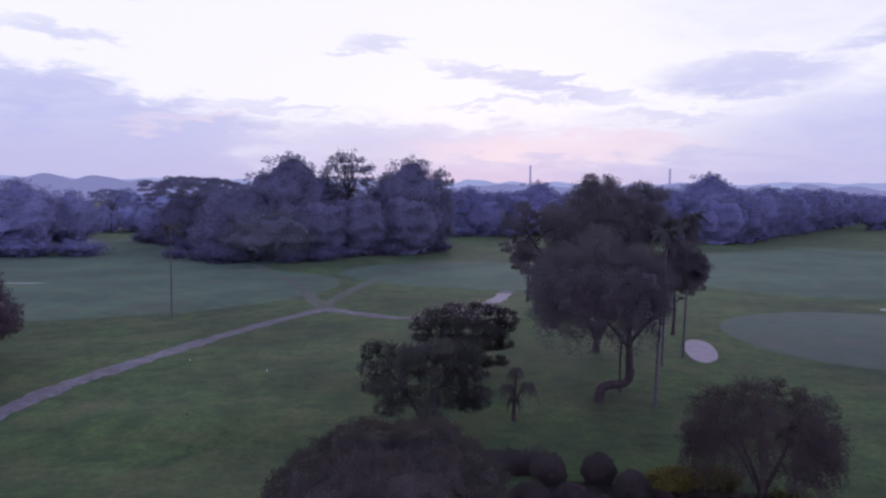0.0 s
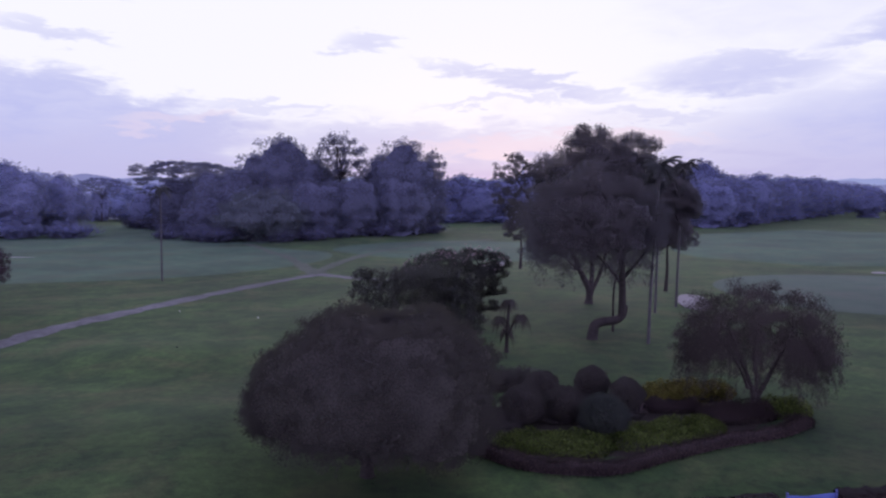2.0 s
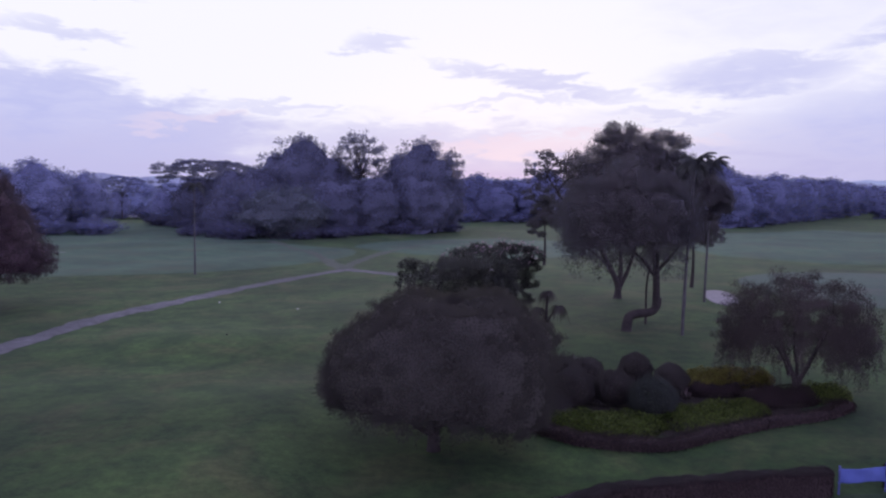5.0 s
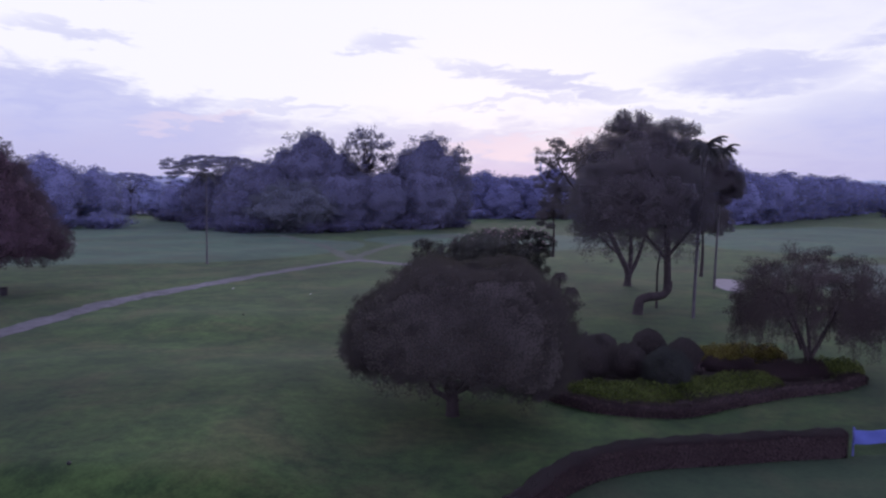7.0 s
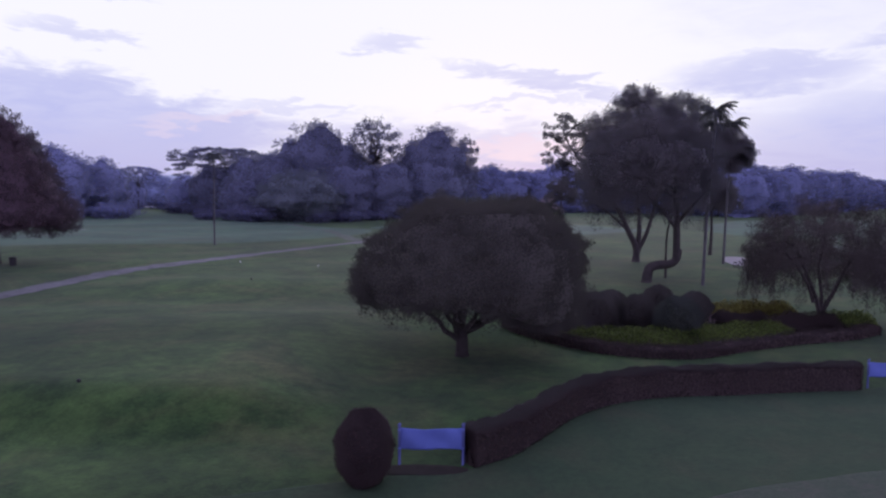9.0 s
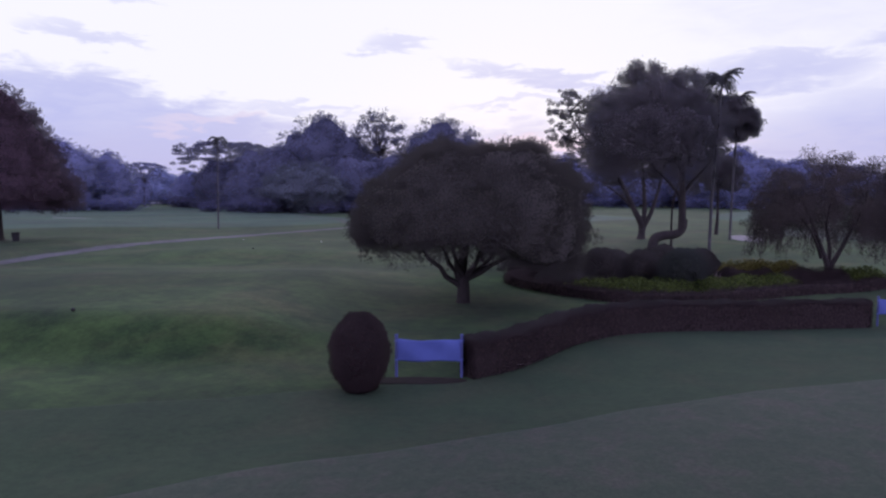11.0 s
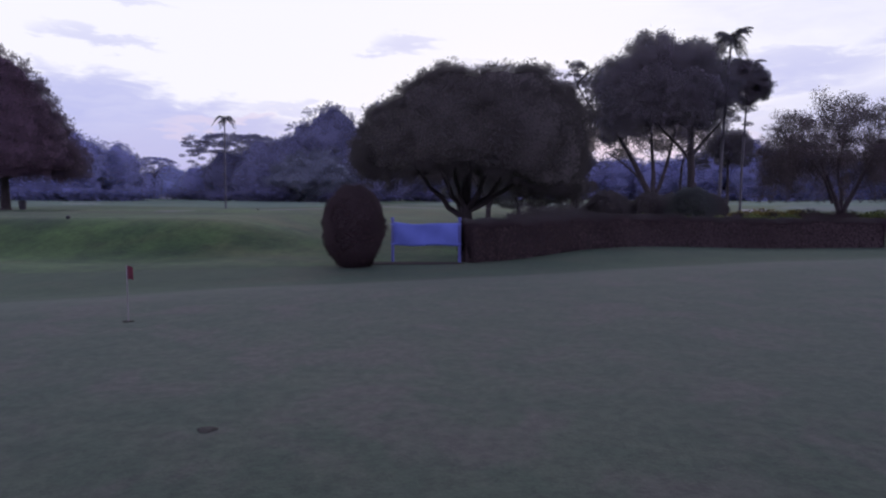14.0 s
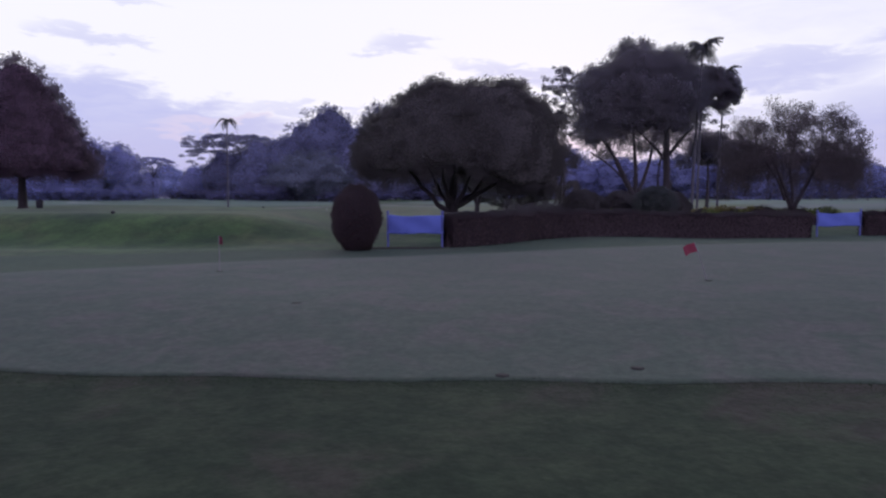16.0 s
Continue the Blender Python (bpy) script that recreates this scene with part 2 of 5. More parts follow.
# the woods' leaf colours carry painted haze: bluer and paler than the foliage
LEAF_GROVE_HAZE = material("blue_green_leaf", (0.140, 0.149, 0.222), (0.154, 0.164, 0.240), 0.12, 0.7, 3, 0, island=0.04, objects=0.07, through=0.2, spec=0.1, haze_sheen=0.25, rounded=0.85, facing=(0.0, -0.9, 0.25), porous=0.58)
# the same leaf in three steps of painted haze, paler with distance
LEAF_FAR = material("pale_blue_leaf", (0.186, 0.206, 0.352), (0.201, 0.222, 0.374), 0.12, 0.7, 3, 0, island=0.03, objects=0.05, through=0.2, spec=0.1, haze_sheen=0.25, rounded=0.85, facing=(0.0, -0.9, 0.25), porous=0.58)
LEAF_HAZE = material("hazy_blue_leaf", (0.245, 0.268, 0.430), (0.262, 0.286, 0.456), 0.12, 0.7, 3, 0, island=0.03, objects=0.05, through=0.2, spec=0.1, haze_sheen=0.25, rounded=0.85, facing=(0.0, -0.9, 0.25), porous=0.58)
LEAF_MIST = material("pale_misty_leaf", (0.292, 0.335, 0.525), (0.311, 0.355, 0.553), 0.12, 0.7, 3, 0, island=0.02, objects=0.05, through=0.2, spec=0.1, haze_sheen=0.25, rounded=0.85, facing=(0.0, -0.9, 0.25), porous=0.58)
LEAF_MANGO = material("mango_leaf", (0.125, 0.142, 0.171), (0.142, 0.160, 0.187), 0.15, 0.7, 4, 0, island=0.05, through=0.2, spec=0.1, haze_sheen=0.25, rounded=0.85, facing=(0.0, -0.9, 0.25), porous=0.58)
LEAF_SCRUB = material("scrub_leaf", (0.105, 0.110, 0.185), (0.120, 0.125, 0.200), 0.2, 0.7, 6, 0, island=0.06, objects=0.10, through=0.2, spec=0.1, haze_sheen=0.25, rounded=0.85, facing=(0.0, -0.9, 0.25), porous=0.58)
LEAF_LIME = material("lime_leaf", (0.098, 0.138, 0.032), (0.148, 0.192, 0.052), 1.5, 0.7, 25, 0, island=0.25, through=0.3, spec=0.1, rounded=0.85, porous=0.3)
LEAF_YELLOW = material("yellow_leaf", (0.150, 0.138, 0.034), (0.215, 0.190, 0.050), 1.5, 0.7, 25, 0, island=0.3, through=0.3, spec=0.1, rounded=0.85, porous=0.3)
LEAF_GREY = material("grey_green_leaf", (0.075, 0.087, 0.074), (0.101, 0.114, 0.094), 1.5, 0.8, 25, 0.4, island=0.12, through=0.4, spec=0.08, haze_sheen=0.1, rounded=0.85, porous=0.45)
LEAF_PALM = material("palm_leaf", (0.042, 0.044, 0.042), (0.055, 0.057, 0.053), 1.0, 0.7, 20, 0, island=0.15, through=0.1, spec=0.1, haze_sheen=0.04)
FLOWER = material("pale_flower", (0.30, 0.22, 0.24), (0.42, 0.32, 0.34), 3, 0.7, 30, 0, island=0.3, through=0.2)
BLUE_CLOTH = material("blue_cloth", (0.105, 0.145, 0.42), (0.13, 0.175, 0.47), 1.2, 0.7, 60, 0.2)
BLUE_POST = material("blue_paint", (0.060, 0.072, 0.19), (0.08, 0.095, 0.24), 3, 0.6, 40, 0.1)
RED_CLOTH = material("red_cloth", (0.14, 0.020, 0.032), (0.18, 0.028, 0.040), 6, 0.8, 60, 0.1)
MAROON_CLOTH = material("maroon_cloth", (0.085, 0.020, 0.028), (0.11, 0.026, 0.034), 6, 0.8, 60, 0.1)
WHITE = material("white_paint", (0.62, 0.62, 0.62), (0.75, 0.75, 0.75), 5, 0.5, 60, 0.1)
BLACK = material("dark_plastic", (0.015, 0.015, 0.018), (0.03, 0.03, 0.032), 5, 0.6, 60, 0.1)
POLE_GREY = material("grey_metal", (0.13, 0.115, 0.12), (0.18, 0.16, 0.165), 5, 0.5, 60, 0.1)
# unlit backdrop colours: haze brightness is given off as glow
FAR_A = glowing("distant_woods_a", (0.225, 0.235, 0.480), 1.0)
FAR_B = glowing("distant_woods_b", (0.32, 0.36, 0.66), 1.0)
LAMP = glowing("lamp_glow", (1.0, 0.97, 0.9), 1.2)


# ---- mesh helpers ----
def build(name, verts, faces, mat, smooth=False, lean=None):
    me = bpy.data.meshes.new(name)
    V = np.asarray(verts, dtype=np.float32).reshape(-1, 3)
    if isinstance(faces, np.ndarray):
        n, k = faces.shape
        me.vertices.add(len(V))
        me.vertices.foreach_set("co", V.ravel())
        me.loops.add(n * k)
        me.loops.foreach_set("vertex_index", faces.astype(np.int32).ravel())
        me.polygons.add(n)
        me.polygons.foreach_set("loop_start", np.arange(0, n * k, k, dtype=np.int32))
        me.update(calc_edges=True)
    else:
        me.from_pydata(V.tolist(), [], faces)
    me.materials.append(mat)
    if lean is not None:
        att = me.attributes.new("crown_normal", "FLOAT_VECTOR", "POINT")
        att.data.foreach_set("vector", np.ascontiguousarray(lean, dtype=np.float32).ravel())
    me.validate()
    if smooth:
        me.polygons.foreach_set("use_smooth", np.ones(len(me.polygons), dtype=bool))
    return me


def merge(*pieces):
    """Joins (verts, quads) pairs."""
    V, F, at = [], [], 0
    for v, f in pieces:
        V.append(np.asarray(v, float).reshape(-1, 3))
        F.append(np.asarray(f, int) + at)
        at += len(V[-1])
    return np.concatenate(V), np.concatenate(F)


def tube(points, radii, sides=8):
    P = np.asarray(points, float)
    R = np.broadcast_to(np.asarray(radii, float), (len(P),))
    T = np.gradient(P, axis=0)
    T /= np.linalg.norm(T, axis=1, keepdims=True) + 1e-9
    ref = np.where(np.abs(T[:, 2:3]) > 0.9, np.array([[1.0, 0, 0]]), np.array([[0, 0, 1.0]]))
    A = np.cross(T, ref)
    A /= np.linalg.norm(A, axis=1, keepdims=True) + 1e-9
    for i in range(1, len(A)):
        if A[i] @ A[i - 1] < 0:
            A[i] *= -1
    B = np.cross(T, A)
    ang = np.arange(sides) * 2 * np.pi / sides
    rings = P[:, None] + R[:, None, None] * (np.cos(ang)[None, :, None] * A[:, None] + np.sin(ang)[None, :, None] * B[:, None])
    V = rings.reshape(-1, 3)
    i, j = np.meshgrid(np.arange(len(P) - 1), np.arange(sides), indexing="ij")
    j2 = (j + 1) % sides
    F = np.stack([i * sides + j, i * sides + j2, (i + 1) * sides + j2, (i + 1) * sides + j], -1).reshape(-1, 4)
    caps = []
    for k in (0, len(P) - 1):
        for s in range(0, sides - 2, 2):
            caps.append([k * sides, k * sides + s + 1, k * sides + s + 2, k * sides + (s + 3) % sides])
    return V, np.concatenate([F, np.array(caps)])


def unit(n, r):
    d = r.normal(size=(n, 3))
    return d / np.linalg.norm(d, axis=1, keepdims=True)


def leaf_quads(P, length, width, r, down=0.0, fold=0.25):
    """A folded diamond at each point. down: how far the leaves hang."""
    n = len(P)
    a = unit(n, r)
    a[:, 2] -= down
    a /= np.linalg.norm(a, axis=1, keepdims=True) + 1e-9
    b = np.cross(a, unit(n, r))
    b /= np.linalg.norm(b, axis=1, keepdims=True) + 1e-9
    c = np.cross(a, b)
    s = r.uniform(0.6, 1.3, (n, 1))
    L, W = a * length * 0.5 * s, b * width * 0.5 * s
    up = c * width * fold * s
    V = np.stack([P - L, P + W + up, P + L, P - W + up], 1).reshape(-1, 3)
    return V, np.arange(4 * n).reshape(n, 4)


def crown_lean(V, flat=0.45, up=0.12, lump=0.35, size=1.6):
    """The outward direction of a crown at each of its points, gently lumpy."""
    C = np.array([*V[:, :2].mean(0), np.quantile(V[:, 2], 0.35)])
    D = (V - C) / (V.std(0) + 1e-6)
    D /= np.linalg.norm(D, axis=1, keepdims=True) + 1e-6
    D = D * [1, 1, flat] + [0, 0, up]
    for k in (1.0, 2.3):
        Q = V * (6.283 * k / size)
        D += lump / k * np.stack([np.sin(Q[:, 1] + np.sin(Q[:, 2])), np.sin(Q[:, 2] + np.sin(Q[:, 0])), np.sin(Q[:, 0] + np.sin(Q[:, 1]))], -1)
    return D / (np.linalg.norm(D, axis=1, keepdims=True) + 1e-6)


def in_clumps(clumps, n, r, inner=0.45, fuzz=0.13):
    """Points in and mostly near the skin of ellipsoids (x, y, z, rx, ry, rz)."""
    C = np.asarray(clumps, float)
    w = C[:, 3] * C[:, 5]
    k = r.choice(len(C), n, p=w / w.sum())
    d = unit(n, r)
    rad = r.uniform(inner ** 3, 1.0, (n, 1)) ** (1 / 3) * r.normal(1.0, fuzz, (n, 1))
    d[:, 2] = np.where(d[:, 2] < 0, d[:, 2] * 0.7, d[:, 2])
    return C[k, :3] + d * rad * C[k, 3:]


def lumpy(Q, size, seed):
    """A smooth uneven field between about -1 and 1, at two scales."""
    f = np.zeros(len(Q))
    for k in (1.0, 2.2):
        A = Q * (6.283 * k / size) + seed * 1.7 * np.array([1.0, 2.1, 3.3])
        f += (np.sin(A[:, 0] + 0.9 * np.sin(A[:, 1])) + np.sin(A[:, 1] + 0.9 * np.sin(A[:, 2])) + np.sin(A[:, 2] + 0.9 * np.sin(A[:, 0]))) / (3 * k)
    return f


def skin_at(outline, a, t, swell, size, seed, shift, flat_y, droop):
    """Points and outward directions of a crown turned from an outline of (radius, height), underside first."""
    O = np.asarray(outline, float)
    i = np.clip(t, 0, len(O) - 1.001)
    k = i.astype(int)
    f = (i - k)[:, None]
    G = np.gradient(O, axis=0)
    q, g = O[k] * (1 - f) + O[k + 1] * f, G[k] * (1 - f) + G[k + 1] * f
    z0, z1 = O[:, 1].min(), O[:, 1].max()
    u = (q[:, 1] - z0) / (z1 - z0)
    g /= np.linalg.norm(g, axis=1, keepdims=True) + 1e-9
    c, s = np.cos(a), np.sin(a)
    P = np.stack([q[:, 0] * c + shift[0] + shift[1] * u, q[:, 0] * s * flat_y, q[:, 1] - droop * np.clip(c, 0, 1) * np.clip(1 - 2 * u, 0, 1)], -1)
    D = np.stack([g[:, 1] * c, g[:, 1] * s, -g[:, 0]], -1)
    return P + D * (swell * (lumpy(P * [1, 1, 1.15], size, seed) + 0.35 * lumpy(P * [1, 1, 1.15], size * 0.23, seed + 3)))[:, None], D


def crown_skin(outline, n, r, swell=0.25, size=1.8, depth=0.25, fuzz=0.05, shift=(0.0, 0.0), flat_y=1.0, droop=0.0, seed=1):
    """Leaf places through the outer layer of such a crown, with the crown's outward directions."""
    O = np.asarray(outline, float)
    area = np.linalg.norm(np.diff(O, axis=0), axis=1) * (O[1:, 0] + O[:-1, 0] + 0.1)
    k = r.choice(len(area), n, p=area / area.sum())
    P, D = skin_at(outline, r.uniform(0, 6.2832, n), k + r.uniform(0, 1, n), swell, size, seed, shift, flat_y, droop)
    P += D * (r.normal(0, fuzz, n) - np.minimum(r.exponential(depth, n), depth * 3.5))[:, None]
    return P, D


def crown_heart(outline, inset, swell, size, seed=1, shift=(0.0, 0.0), flat_y=1.0, droop=0.0, around=56):
    """Dense inner foliage that follows the same form, a little under the leaves."""
    m = len(outline)
    t, a = np.meshgrid(np.linspace(0, m - 1, m * 3), np.arange(around) * 2 * np.pi / around, indexing="ij")
    P, D = skin_at(outline, a.ravel(), t.ravel(), swell, size, seed, shift, flat_y, droop)
    i, j = np.meshgrid(np.arange(m * 3 - 1), np.arange(around), indexing="ij")
    j2 = (j + 1) % around
    F = np.stack([i * around + j, i * around + j2, (i + 1) * around + j2, (i + 1) * around + j], -1).reshape(-1, 4)
    return P - D * inset, F, D


def tufts(form, count, fall, leaves, r, spread=0.16, low=-1.0):
    """Sprays of leaves that start on a crown's skin and hang (or, with a negative fall, stand up)."""
    P, D = crown_skin(n=count * 3, r=r, **form)
    P, D = P[P[:, 2] > low][:count], D[P[:, 2] > low][:count]
    f = fall * r.uniform(0.5, 1.3, count)[:len(P)]
    s = np.linspace(0, 1, leaves)
    Q = P[:, None] + D[:, None] * (0.1 + 0.25 * abs(fall) * np.sqrt(s))[None, :, None] - np.array([0, 0, 1.0]) * (f[:, None] * s)[:, :, None]
    Q = Q + r.normal(0, spread, Q.shape) * (1 - 0.6 * s)[None, :, None]
    return Q.reshape(-1, 3)


def sprays(form, count, size, leaves, r):
    """Small loose clusters of leaves through a crown's outer layer, with sky between them."""
    C, D = crown_skin(n=count, r=r, **form)
    q = size * r.uniform(0.5, 1.3, count)
    return in_clumps(np.column_stack([C, q, q, q * 0.8]), count * leaves, r, 0.15)


def gaps(P, r, size, part_kept):
    """Picks the points in the fuller pockets of a lumpy field, so that sky shows between sprays."""
    f = np.zeros(len(P))
    for k in (1.0, 2.1):
        q = P * (6.283 * k / size) + r.uniform(0, 6.283, 3)
        f += (np.sin(q[:, 0] + 0.7 * np.sin(q[:, 1])) + np.sin(q[:, 1] + 0.8 * np.sin(q[:, 2])) + np.sin(q[:, 2] + 0.9 * np.sin(q[:, 0]))) / k
    return f > np.quantile(f, 1 - part_kept)


def dome(rx, ry, z0, z1, n, size, r, low=-0.25, fill=0.55):
    """Clumps spread over a dome-shaped crown."""
    out = []
    i = 0
    zc = z0 + (z1 - z0) * 0.42
    while len(out) < n:
        t = 1 - (i + 0.5) / n * (1 - low)
        ph = i * 2.39996 + r.uniform(-0.3, 0.3)
        s = math.sqrt(max(0, 1 - t * t))
        k = r.uniform(fill, 0.92)
        hz = (z1 - zc) if t > 0 else (zc - z0) / abs(low)
        q = size * r.uniform(0.75, 1.25)
        out.append((rx * s * math.cos(ph) * k, ry * s * math.sin(ph) * k, zc + t * hz * min(1, k + 0.06) - q * 0.3, q, q, q * 0.75))
        i += 1
    return out


def front_edge(x):
    """The practice green's far outline."""
    y = np.interp(x, [-14, -11, -8.5, -6, -4.4, -2.3, 0, 2.2, 4.9, 7.3, 11, 16, 20], [1.2, 3.4, 5.4, 7.0, 7.75, 8.6, 9.85, 11.0, 12.1, 12.75, 13.5, 13.6, 8.0])
    return y + 0.05 * np.sin(x * 2.1)


def ground(x, y):
    """Height of the turf."""
    x, y = np.asarray(x, float), np.asarray(y, float)

    def step(v, lo, hi):
        t = np.clip((v - lo) / (hi - lo), 0, 1)
        return t * t * (3 - 2 * t)
    z = 0.36 * step(front_edge(x) - y, -2.8, 3.1) * step(x, -22, -13) * (1 - step(x, 16, 26)) * (1 - 0.5 * step(-y, -1.6, 2.2))
    z = z + 0.84 * step(y, 14.2, 17.0) * step(-x, 4.0, 10.0) * (1 - step(y, 25, 38)) * (1 - 0.5 * step(-x, 22, 40))
    z = z + 0.45 * np.exp(-((x + 17) / 8) ** 2 - ((y - 43) / 4.5) ** 2) + 0.25 * np.exp(-((x + 6) / 7) ** 2 - ((y - 55) / 5) ** 2)
    z = z + 0.30 * np.exp(-((x + 42) / 14) ** 2 - ((y - 52) / 10) ** 2) + 0.5 * np.exp(-((x - 44) / 14) ** 2 - ((y - 72) / 18) ** 2)
    z = z - 0.10 * np.exp(-((y - 13.6) / 1.3) ** 2) * step(-x, 6.5, 9.5)
    z = z - 0.17 * step(x, 1.5, 8) * np.exp(-((y - 20.4) / 3.6) ** 2) * (1 - 0.45 * step(x, 11.3, 12.0)) * (1 - step(x, 22, 32))
    near = step(y, 17, 21) * step(-x, 3.5, 7) * (1 - step(y, 30, 60))
    z = z + near * 0.05 * (np.sin(x / 1.9 + 0.7 * np.sin(y / 3.1)) * np.sin(y / 2.3 + 0.4) + 0.6 * np.sin(x / 3.7 + y / 2.9))
    far = step(y, 28, 60)
    z = z + far * 0.16 * (np.sin(x / 8.3 + 1.1) * np.sin(y / 9.7) + 0.6 * np.sin(x / 4.1 - y / 6.3))
    return z


def on_ground(x, y):
    return float(ground(x, y))


def thing(name, x, y, label, category, group="", z=None, turn=0.0):
    ob = new(name)
    ob.empty_display_size = 0.3
    ob.matrix_basis = pose(x, y, on_ground(x, y) if z is None else z, 0, 0, turn)
    return tagged(ob, label, category, group)


def part(name, mesh, parent, label=""):
    ob = new(name, mesh)
    ob.parent = parent
    return tagged(ob, label)


def structure(name, mesh, label, category):
    return tagged(new(name, mesh), label, category, kind="structure")


# ---- ground ----
def spaced(*spans):
    return np.unique(np.concatenate([np.arange(a, b, s) for a, b, s in spans] + [np.array([spans[-1][1]])]))


def grid(xs, ys, lift=0.0):
    X, Y = np.meshgrid(xs, ys)
    V = np.stack([X, Y, ground(X, Y) + lift], -1).reshape(-1, 3)
    i, j = np.meshgrid(np.arange(len(ys) - 1), np.arange(len(xs) - 1), indexing="ij")
    k = i * len(xs) + j
    return V, np.stack([k, k + 1, k + len(xs) + 1, k + len(xs)], -1).reshape(-1, 4)


gx = spaced((-4200, -1000, 800), (-1000, -300, 100), (-300, -70, 10), (-70, -30, 1.0), (-30, 30, 0.5), (30, 70, 1.0), (70, 300, 10), (300, 1000, 100), (1000, 4200, 800))
gy = spaced((-1500, -300, 400), (-300, -40, 20), (-40, -16, 1.0), (-16, 30, 0.5), (30, 130, 1.0), (130, 400, 6), (400, 1000, 100), (1000, 4400, 800))
structure("ground", build("ground", *grid(gx, gy), ROUGH, True), "dark green mown golf course turf in dim light", "grass")


def sheet(name, lower, upper, x0, x1, mat, lift, label, category, step=0.6, rows=28):
    """Turf between two outlines given as functions of x, laid on the ground."""
    xs = np.linspace(x0, x1, int((x1 - x0) / step) + 2)
    s = np.array([0, 0.002, *np.linspace(0.01, 0.99, rows - 4), 0.998, 1])
    X = np.repeat(xs[:, None], rows, 1)
    Y = lower(xs)[:, None] * (1 - s) + upper(xs)[:, None] * s
    Z = ground(X, Y) + lift
    Z[:, 0] -= lift + 0.004
    Z[:, -1] -= lift + 0.004
    V = np.stack([X, Y, Z], -1).reshape(-1, 3)
    i, j = np.meshgrid(np.arange(len(xs) - 1), np.arange(rows - 1), indexing="ij")
    k = i * rows + j
    return structure(name, build(name, V, np.stack([k, k + rows, k + rows + 1, k + 1], -1).reshape(-1, 4), mat, True), label, category)


def blob(name, cx, cy, rx, ry, mat, lift, label, category, turn=0.0, wob=0.08, seed=1, rings=10, dish=0.0):
    """A rounded patch laid on the ground."""
    r = np.random.default_rng(seed)
    n = 72
    a = np.arange(n) * 2 * np.pi / n
    R = 1 + sum(wob / k * np.sin(k * a + r.uniform(0, 6.28)) for k in (2, 3, 4, 5))
    c, s = math.cos(radians(turn)), math.sin(radians(turn))
    V, F = [], []
    for q in (*np.linspace(0.02, 0.96, rings - 1), 1):
        u, v = rx * R * q * np.cos(a), ry * R * q * np.sin(a)
        X, Y = cx + u * c - v * s, cy + u * s + v * c
        V.append(np.stack([X, Y, ground(X, Y) + lift - dish * (1 - q ** 4) - (lift + 0.03 if q == 1 else 0)], -1))
    for i in range(rings - 1):
        for j in range(n):
            F.append((i * n + j, (i + 1) * n + j, (i + 1) * n + (j + 1) % n, i * n + (j + 1) % n))
    F = [tuple(f) for f in F] + [tuple(range(n))]
    return structure(name, build(name, np.concatenate(V), F, mat, True), label, category)


def back_edge(x):
    y = np.interp(x, [-14, -11, -6, -4, -2, 2, 8, 14, 20], [1.2, 0.2, -1.12, -1.25, -1.31, -1.27, -1.0, 0.5, 7.5])
    return y + 0.03 * np.sin(x * 3.3)


sheet("practice_green", back_edge, front_edge, -14, 20, GREEN, 0.013, "closely mown grey-green practice putting green", "putting green", 0.4, 40)
def apron_back(x):
    return 0 * x - 14.0 + 0.004 * (x - 2) ** 2


sheet("green_collar", apron_back, lambda x: back_edge(x) + 0.06, -12, 15, COLLAR, 0.006, "darker collar of turf behind the putting green", "grass", 0.5, 40)


def collar_blades():
    """Longer blades standing along the edge of the mown green."""
    r = np.random.default_rng(77)
    n = 14000
    x = r.uniform(-7, 7, n)
    y = back_edge(x) + 0.05 - r.exponential(0.12, n)
    P = np.stack([x, y, ground(x, y) + 0.004], -1)
    a, h = r.uniform(0, 6.2832, n), r.uniform(0.008, 0.022, n)
    w = np.stack([np.cos(a), np.sin(a), 0 * a], -1) * 0.0022
    tip = P + np.stack([r.normal(0, 0.012, n), r.normal(0, 0.012, n), h], -1)
    V = np.stack([P - w, P + w, tip], 1).reshape(-1, 3)
    tagged(new("collar_grass", build("collar_grass", V, np.arange(3 * n).reshape(n, 3), BLADE, lean=np.tile([0, -0.3, 1.0], (3 * n, 1)))), "longer dark grass blades along the edge of the green", "grass", kind="stuff")


collar_blades()


def fringe_edge(x):
    """Where the mown fringe of the green meets the rougher grass, the hedge on its right part."""
    y = np.interp(x, [-18, -11, -8.1, -6.5, -5.4, -3.5, -2.2, -1.25, -0.3, 0.7, 2.1, 4.1, 6.5, 8.6, 11.2, 13.4, 18, 21], [9.2, 10.3, 11.1, 11.5, 12.0, 12.5, 12.8, 13.6, 15.0, 16.5, 17.9, 18.9, 19.6, 20.1, 20.5, 20.7, 20.7, 19.4])
    return y + 0.05 * np.sin(x * 2.7)


sheet("green_fringe", lambda x: front_edge(x) - 0.05, fringe_edge, -18, 19.5, FRINGE, 0.010, "dull grey-green mown fringe between the putting green and the hedge", "grass", 0.4, 44)
blob("far_putting_green", 48, 71, 17, 17, PALE_TURF, 0.03, "pale closely mown putting green beyond the bunker", "putting green", 0, 0.05, 5, 16)
# fairway patches, widened so their pale colour carries the mist
blob("fairway", -56, 106, 40, 31, FAIRWAY, 0.03, "pale misty mown fairway beside the lone palm", "fairway", 20, 0.08, 8, 16)
blob("fairway_far", -84, 172, 62, 56, FAIRWAY, 0.16, "mown fairway paled with painted haze, running to distant trees", "fairway", 25, 0.08, 9, 14)
